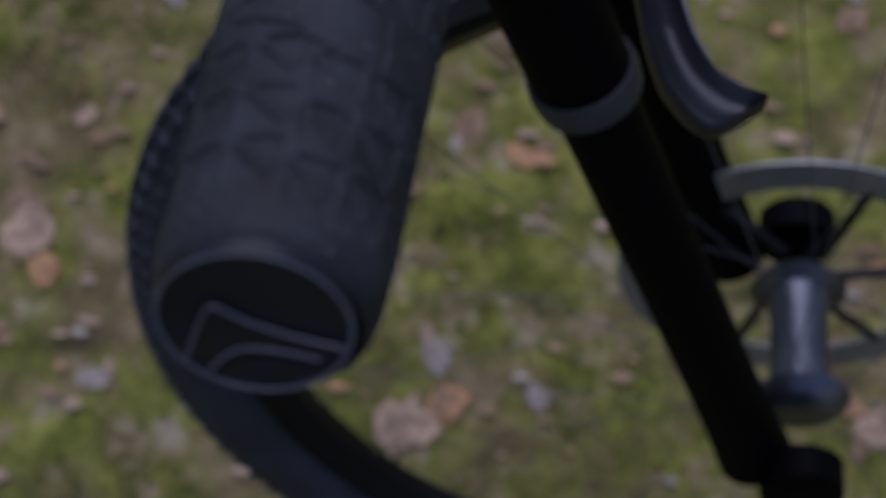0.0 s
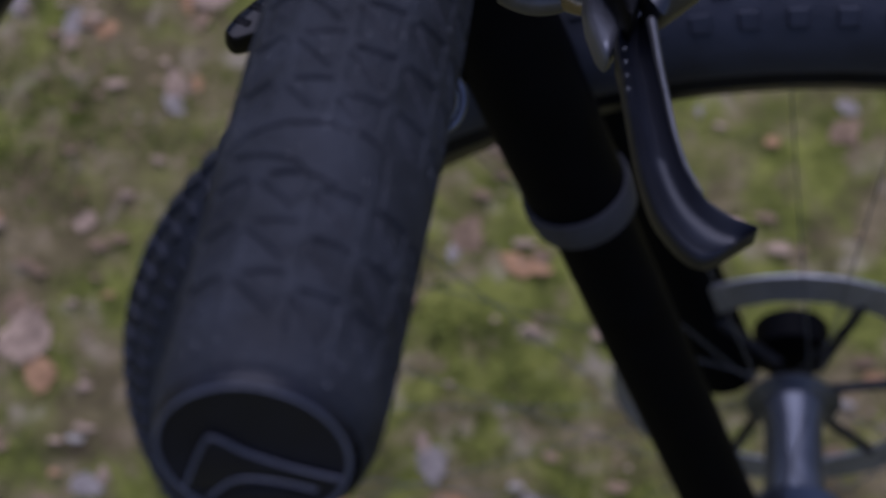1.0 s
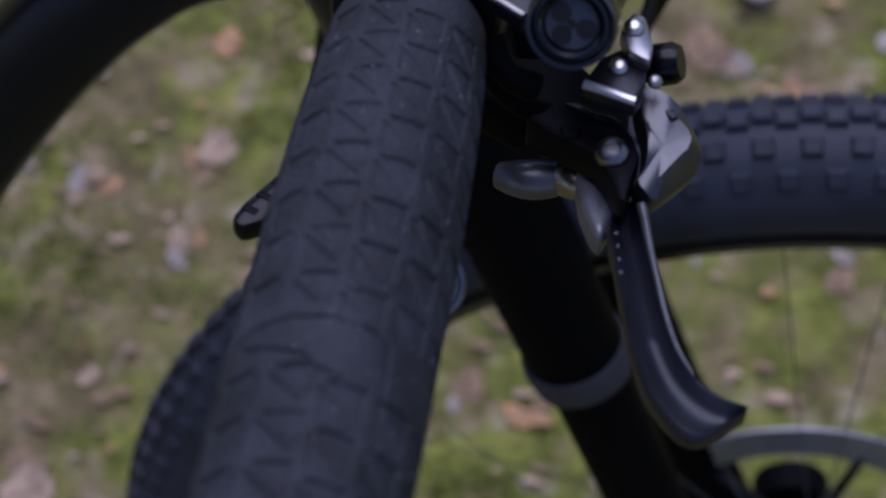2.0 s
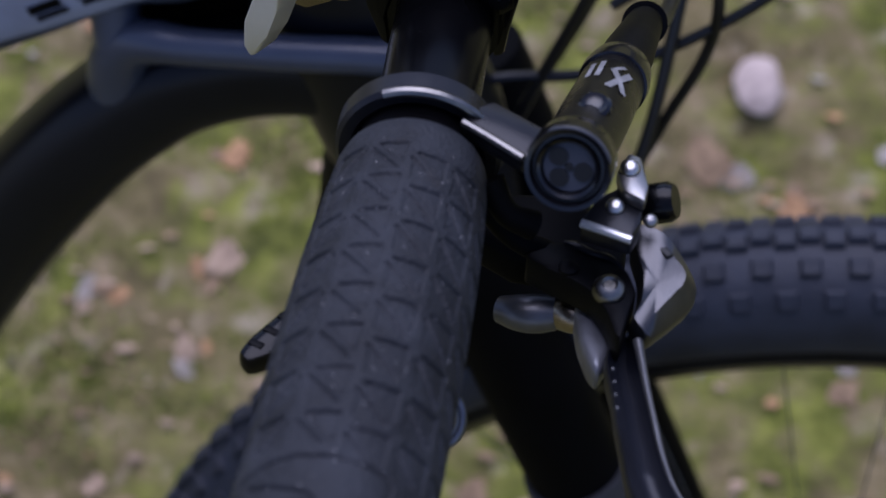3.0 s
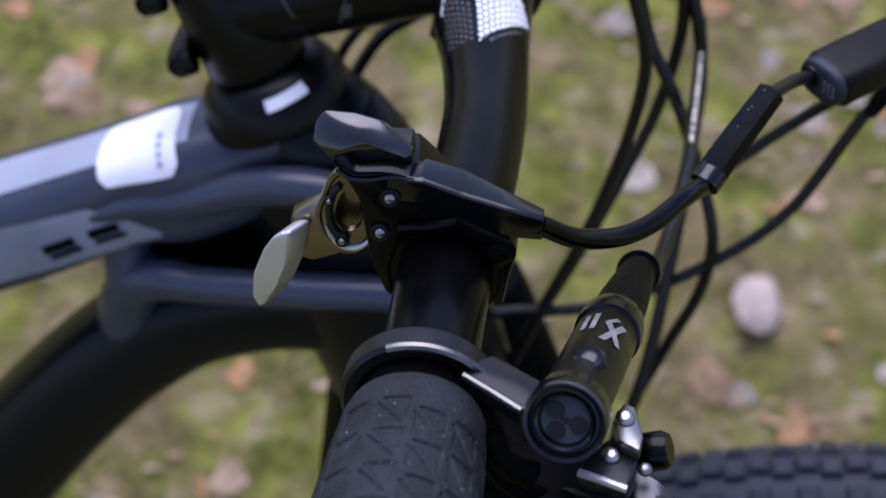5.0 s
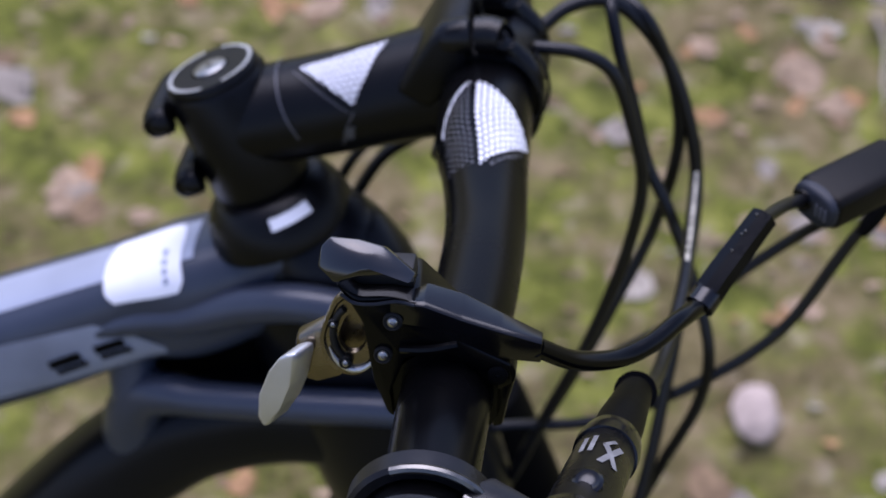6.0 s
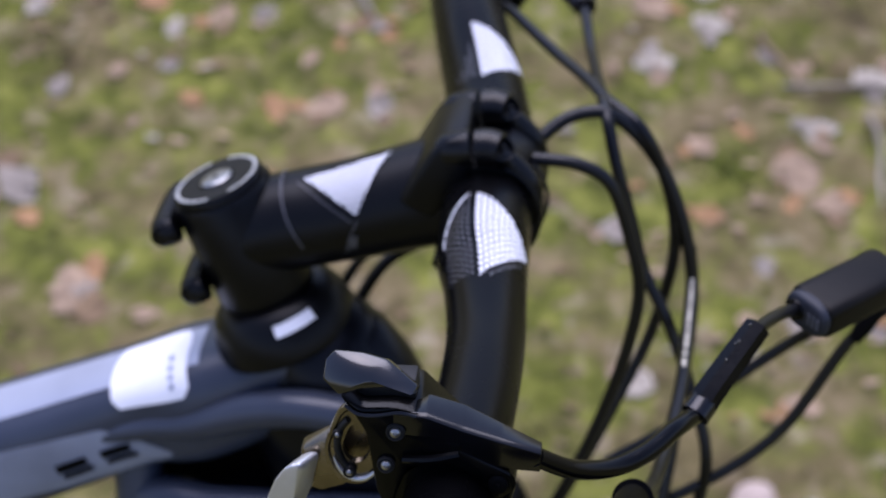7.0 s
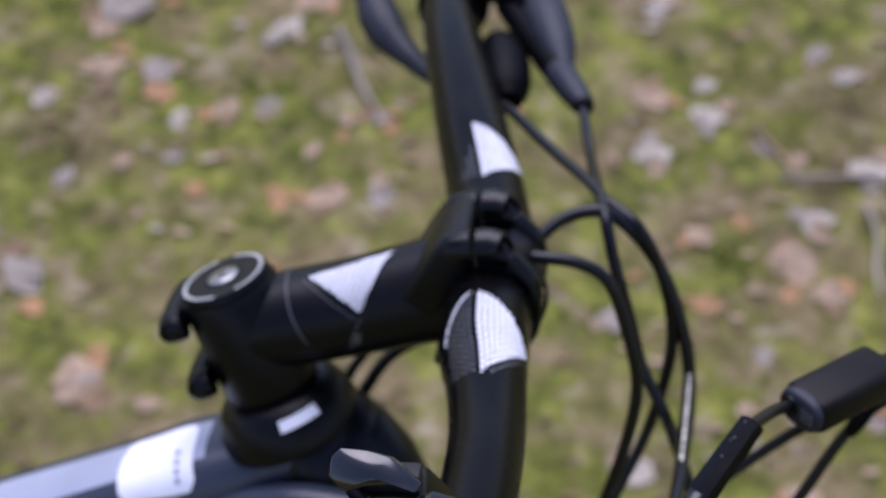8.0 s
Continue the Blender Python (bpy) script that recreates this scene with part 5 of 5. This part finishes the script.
part("far_thumb_lever", tube([(-0.030, 0.205, 0.9750), (-0.050, 0.222, 0.9640), (-0.070, 0.240, 0.9690), (-0.0835, 0.256, 0.9760), (-0.0920, 0.272, 0.9860)], [0.0040, 0.0046, 0.0066, 0.0105, 0.0090], 18, 26), SLATE, far, "slate black thumb lever under the bar")
part("far_shifter", tube([(-0.0150, 0.158, 0.9830), (-0.0165, 0.168, 0.9850), (-0.0190, 0.186, 0.9880), (-0.0230, 0.205, 0.9900)], [0.0060, 0.0105, 0.0115, 0.0090], 20, 20), MATTE, far, "rounded black shifter housing")

# ---- fallen leaves and moss ----
LEAF_MATS = [surface(n, c, 0.8, 0, v, 5, 30, 0.3, 0.0006, 0.08) for n, c, v in (
    ("leaf_pale", (0.36, 0.315, 0.25), 0.45), ("leaf_pink_tan", (0.33, 0.235, 0.155), 0.50), ("leaf_orange", (0.36, 0.205, 0.10), 0.45), ("leaf_brown", (0.23, 0.155, 0.09), 0.45), ("leaf_grey", (0.28, 0.24, 0.195), 0.40))]
LEAF_WORDS = ["pale grey-white", "pinkish tan", "orange-brown", "dull brown", "faded grey"]


def leaf_mesh(kind, rng):
    """A dry curled leaf one metre long: lobed outline, folded along its rib, with a stalk."""
    bm = bmesh.new()
    n, m = 16, 8
    lobes, curl, fold = (0, 3, 5)[kind % 3], rng.uniform(0.05, 0.2), rng.uniform(0.05, 0.2)
    grid = []
    for i in range(n + 1):
        t = i / n
        half = (0.40 * math.sin(math.pi * min(1, t * 1.02 + 0.01) ** 0.8) ** 0.9) * (1 + (0.19 * math.sin(t * math.pi * lobes * 2) if lobes else 0))
        half = max(half, 0.008)
        ragged = [1 + 0.55 * noise.noise((t * 3.5, q, kind * 3.1)) for q in (0.0, 5.0)]
        row = []
        for j in range(-m, m + 1):
            v = j / m
            w = 0.034 * noise.noise((t * 4, v * 3, kind * 7.0))
            row.append(bm.verts.new((t - 0.5, v * half * ragged[v > 0] + 0.10 * math.sin(2.5 * t + kind), 0.02 + w + (0.01 + 0.12 * curl) * (1 - (2 * t - 1) ** 2) * (1 - 0.75 * v * v) + 0.5 * fold * abs(v) * half)))
        grid.append(row)
    for a, b in zip(grid, grid[1:]):
        for j in range(2 * m):
            bm.faces.new((a[j], a[j + 1], b[j + 1], b[j]))
    under = [[bm.verts.new(v.co - Vector((0, 0, 0.022))) for v in row] for row in grid]
    for a, b in zip(under, under[1:]):
        for j in range(2 * m):
            bm.faces.new((a[j], b[j], b[j + 1], a[j + 1]))
    edge = [(i, 0) for i in range(n)] + [(n, j) for j in range(2 * m)] + [(i, 2 * m) for i in range(n, 0, -1)] + [(0, j) for j in range(2 * m, 0, -1)]
    for (i, j), (p, q) in zip(edge, edge[1:] + edge[:1]):
        bm.faces.new((grid[i][j], grid[p][q], under[p][q], under[i][j]))
    tube([(-0.48, 0, 0.09), (-0.60, 0.02, 0.06), (-0.74, 0.07, 0.02)], 0.008, 6, 6, True, bm)
    finish(bm, True, 60)
    me = bpy.data.meshes.new("fallen_leaf")
    bm.to_mesh(me)
    bm.free()
    return me


rng = random.Random(11)
LEAF_SHAPES = {(k, mi): None for k in range(6) for mi in range(5)}
base = [leaf_mesh(k, rng) for k in range(6)]
for (k, mi) in LEAF_SHAPES:
    me = base[k].copy()
    me.materials.append(LEAF_MATS[mi])
    LEAF_SHAPES[(k, mi)] = me


def put_leaf(x, y, size, mi, tilt=0.35):
    ob = new("fallen_leaf", LEAF_SHAPES[(rng.randrange(6), mi)])
    e = 0.02
    bank = Vector((height(x - e, y) - height(x + e, y), height(x, y - e) - height(x, y + e), 2 * e)).normalized()
    lie = Vector((0, 0, 1)).rotation_difference(bank) @ Euler((rng.uniform(-tilt, tilt), rng.uniform(-tilt, tilt), rng.uniform(0, 6.28))).to_quaternion()
    ob.matrix_world = Matrix.LocRotScale((x, y, height(x, y) + 0.002), lie, (size, size * rng.uniform(0.7, 1.15), size * rng.uniform(0.35, 0.6)))
    tagged(ob, LEAF_WORDS[mi] + " dry fallen leaf curled on the moss", "leaf", "fallen leaves on the ground")


FAR_LEAVES = [(-0.513, 1.383, 0.068, 4), (-0.319, 1.364, 0.046, 0), (-0.298, 1.411, 0.053, 1), (-0.565, 1.236, 0.031, 0), (-0.444, 1.255, 0.034, 2), (-0.413, 1.221, 0.03, 0), (-0.509, 1.291, 0.052, 1), (-0.453, 1.296, 0.038, 4), (-0.37, 1.241, 0.037, 1), (-0.319, 1.25, 0.03, 4), (-0.267, 1.19, 0.025, 1), (-0.378, 1.123, 0.025, 2),
              (-0.291, 1.116, 0.035, 2), (-0.242, 1.124, 0.042, 1), (-0.187, 1.129, 0.038, 4), (-0.218, 1.247, 0.037, 3), (-0.188, 1.229, 0.02, 2), (-0.515, 1.133, 0.027, 4), (-0.457, 1.154, 0.02, 1), (0.088, 1.438, 0.039, 0), (0.089, 1.294, 0.044, 1), (0.146, 1.316, 0.026, 0), (0.15, 1.273, 0.04, 0), (0.092, 1.213, 0.041, 0)]
MID_LEAVES = [(0.206, 1.237, 0.023, 4), (0.295, 1.338, 0.031, 0), (0.262, 1.364, 0.031, 4), (0.317, 1.216, 0.043, 0), (0.26, 1.147, 0.038, 0), (0.137, 1.107, 0.032, 1), (0.18, 1.136, 0.025, 2), (0.236, 1.081, 0.053, 1), (0.268, 1.055, 0.038, 1), (0.144, 1.018, 0.03, 2), (0.058, 0.99, 0.03, 4), (0.244, 1.225, 0.02, 1),
              (-0.533, 1.004, 0.054, 4), (-0.444, 0.885, 0.045, 4), (-0.368, 0.86, 0.027, 1), (-0.508, 0.961, 0.028, 2), (0.08, 0.835, 0.026, 4), (0.083, 0.826, 0.036, 0), (0.237, 0.815, 0.034, 1), (0.235, 0.9, 0.035, 4), (0.224, 0.599, 0.034, 2), (0.154, 0.641, 0.05, 3), (-0.446, 0.881, 0.056, 1)]
NEAR_LEAVES = [(0.276, 0.934, 0.027, 0), (-0.338, 0.476, 0.03, 0), (-0.231, 0.515, 0.04, 1), (-0.309, 0.476, 0.02, 2), (-0.25, 0.439, 0.03, 1), (-0.234, 0.61, 0.03, 2), (-0.381, 0.488, 0.023, 0), (0.031, 0.327, 0.034, 2), (-0.009, 0.347, 0.036, 3), (-0.339, 0.23, 0.05, 1), (-0.018, 0.166, 0.033, 4),
               (0.058, 0.147, 0.025, 0), (-0.03, 0.119, 0.058, 1), (-0.27, 0.126, 0.029, 0), (-0.139, 0.139, 0.026, 4), (0.309, 0.147, 0.04, 1), (0.273, 0.456, 0.032, 3), (-0.25, 0.422, 0.024, 4)]
placed = FAR_LEAVES + MID_LEAVES + NEAR_LEAVES
for x, y, size, mi in placed:
    put_leaf(x, y, (1.12 if y > 0.7 else 0.95) * size, mi if y > 0.7 else (4, 1, 2, 3, 4)[mi], 0.10)
for x, y, size, mi in placed:
    for k in range(2 if size > 0.036 else 1 if size > 0.028 else 0):
        a = rng.uniform(0, 6.28)
        put_leaf(x + 0.55 * size * math.cos(a), y + 0.55 * size * math.sin(a), rng.uniform(0.45, 0.75) * size, (4, 3, 1, 1, 3)[mi] if k else (1, 2, 3, 4, 1)[mi], 0.2)
for k in range(195):
    y = rng.uniform(-0.3, 3.2)
    x = rng.uniform(-0.55, 0.45) * (1 + 0.3 * max(0, y))
    size, mi = rng.choice((0.014, 0.018, 0.022, 0.028, 0.034)), rng.choice((0, 1, 1, 2, 3, 4, 4))
    if y < 1.5:
        size *= 0.7
    if y < 0.8 and rng.random() < 0.5 or any(abs(x - q[0]) + abs(y - q[1]) < 0.05 for q in placed):
        continue
    put_leaf(x, y, size, mi, 0.12)


def pale_stone():
    """A smooth pale stone half sunk in the moss."""
    bm = bmesh.new()
    bmesh.ops.create_icosphere(bm, subdivisions=4, radius=1)
    for v in bm.verts:
        d = v.co.copy()
        v.co = Vector((d.x * 0.021, d.y * 0.028, d.z * 0.010)) * (1 + 0.22 * noise.noise(d * 1.3) + 0.05 * noise.noise(d * 4.0))
    stone = part("stone", bm, surface("pale_stone", (0.42, 0.335, 0.28), 0.8, 0, 0.25, 60, 300, 0.3, 0.0008, 0.3), None)
    stone.location = (0.193, 0.704, height(0.193, 0.704) + 0.007)
    return tagged(stone, "smooth pale pinkish stone half sunk in moss", "stone")


pale_stone()


def twig(a, b, r, material):
    """A thin bent twig lying on the moss between two places."""
    pts = []
    for k, t in enumerate(np.linspace(0, 1, 6)):
        x, y = a[0] + (b[0] - a[0]) * t, a[1] + (b[1] - a[1]) * t
        x += 0.004 * math.sin(5 * t + a[0] * 20)
        pts.append((x, y, height(x, y) + r + 0.003 + 0.003 * math.sin(math.pi * t)))
    ob = part("twig", tube(pts, [r, 1.1 * r, r, 0.9 * r, 0.8 * r, 0.4 * r], 8, 24), material, None)
    return tagged(ob, "thin dry grey-brown twig lying on the moss", "twig")


for a, b, r, mi in (((-0.265, 1.356), (-0.205, 1.250), 0.0045, 4), ((0.308, 1.165), (0.320, 1.055), 0.0028, 0), ((0.20, 1.26), (0.24, 1.19), 0.0025, 1), ((0.225, 1.195), (0.33, 1.205), 0.0025, 4)):
    twig(a, b, r, LEAF_MATS[mi])


def litter_stuff():
    """Crumbled leaf scraps and twigs, too many to count."""
    r = random.Random(21)
    for mi in range(4):
        verts, faces = [], []
        for c in range((130, 700, 220, 800)[mi]):
            y = r.uniform(-0.4, 2.6)
            x = r.uniform(-0.6, 0.5) * (1 + 0.30 * max(0, y))
            s, a = r.uniform(0.004, 0.014), r.uniform(0, 6.28)
            tx, ty = r.uniform(-0.2, 0.2), r.uniform(-0.2, 0.2)
            z = height(x, y) + 0.003 + 0.2 * s
            i = len(verts)
            n = 6
            for q in range(n):
                w = a + 6.28 * q / n
                rr = s * r.uniform(0.35, 1.0)
                dx, dy = math.cos(w) * rr, math.sin(w) * rr * 0.5
                verts.append((x + dx, y + dy, z + dx * tx + dy * ty))
            verts.append((x, y, z + 0.05 * s))
            faces += [(i + q, i + (q + 1) % n, i + n) for q in range(n)]
        me = bpy.data.meshes.new("leaf_litter")
        me.from_pydata(verts, [], faces)
        me.materials.append(LEAF_MATS[mi])
        tagged(new("leaf_litter", me), LEAF_WORDS[mi] + " leaf scraps strewn over the moss", "litter", kind="stuff")


litter_stuff()


def moss_stuff():
    """Short moss and grass blades in clumps."""
    verts, faces = [], []
    r = random.Random(5)
    spots = [(-0.22, 1.35), (-0.33, 1.29), (0.19, 1.34), (0.18, 1.09), (-0.55, 1.19), (-0.35, 1.21), (-0.61, 1.35), (-0.18, 0.64), (0.14, 0.61), (-0.02, 0.76), (-0.35, 0.41), (-0.19, 0.60), (-0.21, 0.41), (-0.35, 0.43), (-0.25, 0.07), (0.03, 0.22), (-0.35, 0.36), (-0.03, 0.26), (0.12, 0.16)]
    for c in range(1100):
        y = r.uniform(-0.6, 3.0)
        x = r.uniform(-0.6, 0.6) * (1 + 0.3 * max(0, y))
        if c < 190:
            x, y = spots[c % 19][0] + r.gauss(0, 0.022), spots[c % 19][1] + r.gauss(0, 0.022)
        elif noise.noise((x * 5.1, y * 5.1, 9.0)) < 0.12:
            continue
        for b in range(12):
            px, py = x + r.gauss(0, 0.022), y + r.gauss(0, 0.022)
            z = height(px, py)
            a, lean, h, w = r.uniform(0, 6.28), r.uniform(0.2, 0.9), r.uniform(0.003, 0.008), r.uniform(0.0012, 0.0030)
            dx, dy = math.cos(a), math.sin(a)
            i = len(verts)
            verts += [(px - dy * w, py + dx * w, z - 0.002), (px + dy * w, py - dx * w, z - 0.002), (px + dx * h * lean * 0.5 + dy * w * 0.7, py + dy * h * lean * 0.5 - dx * w * 0.7, z + h * 0.7), (px + dx * h * lean, py + dy * h * lean, z + h)]
            faces += [(i, i + 1, i + 2), (i, i + 2, i + 3)]
    me = bpy.data.meshes.new("moss")
    me.from_pydata(verts, [], faces)
    m, n, l, b = mat_new("moss_green")
    geo, ramp = n.new("ShaderNodeNewGeometry"), n.new("ShaderNodeValToRGB")
    ramp.color_ramp.elements[0].color, ramp.color_ramp.elements[1].color = (0.15, 0.18, 0.022, 1), (0.27, 0.31, 0.05, 1)
    l.new(geo.outputs["Random Per Island"], ramp.inputs["Fac"])
    l.new(ramp.outputs["Color"], b.inputs["Base Color"])
    b.inputs["Roughness"].default_value = 0.7
    me.materials.append(m)
    return tagged(new("moss", me), "short green moss and grass blades in clumps", "moss", kind="stuff")


moss_stuff()
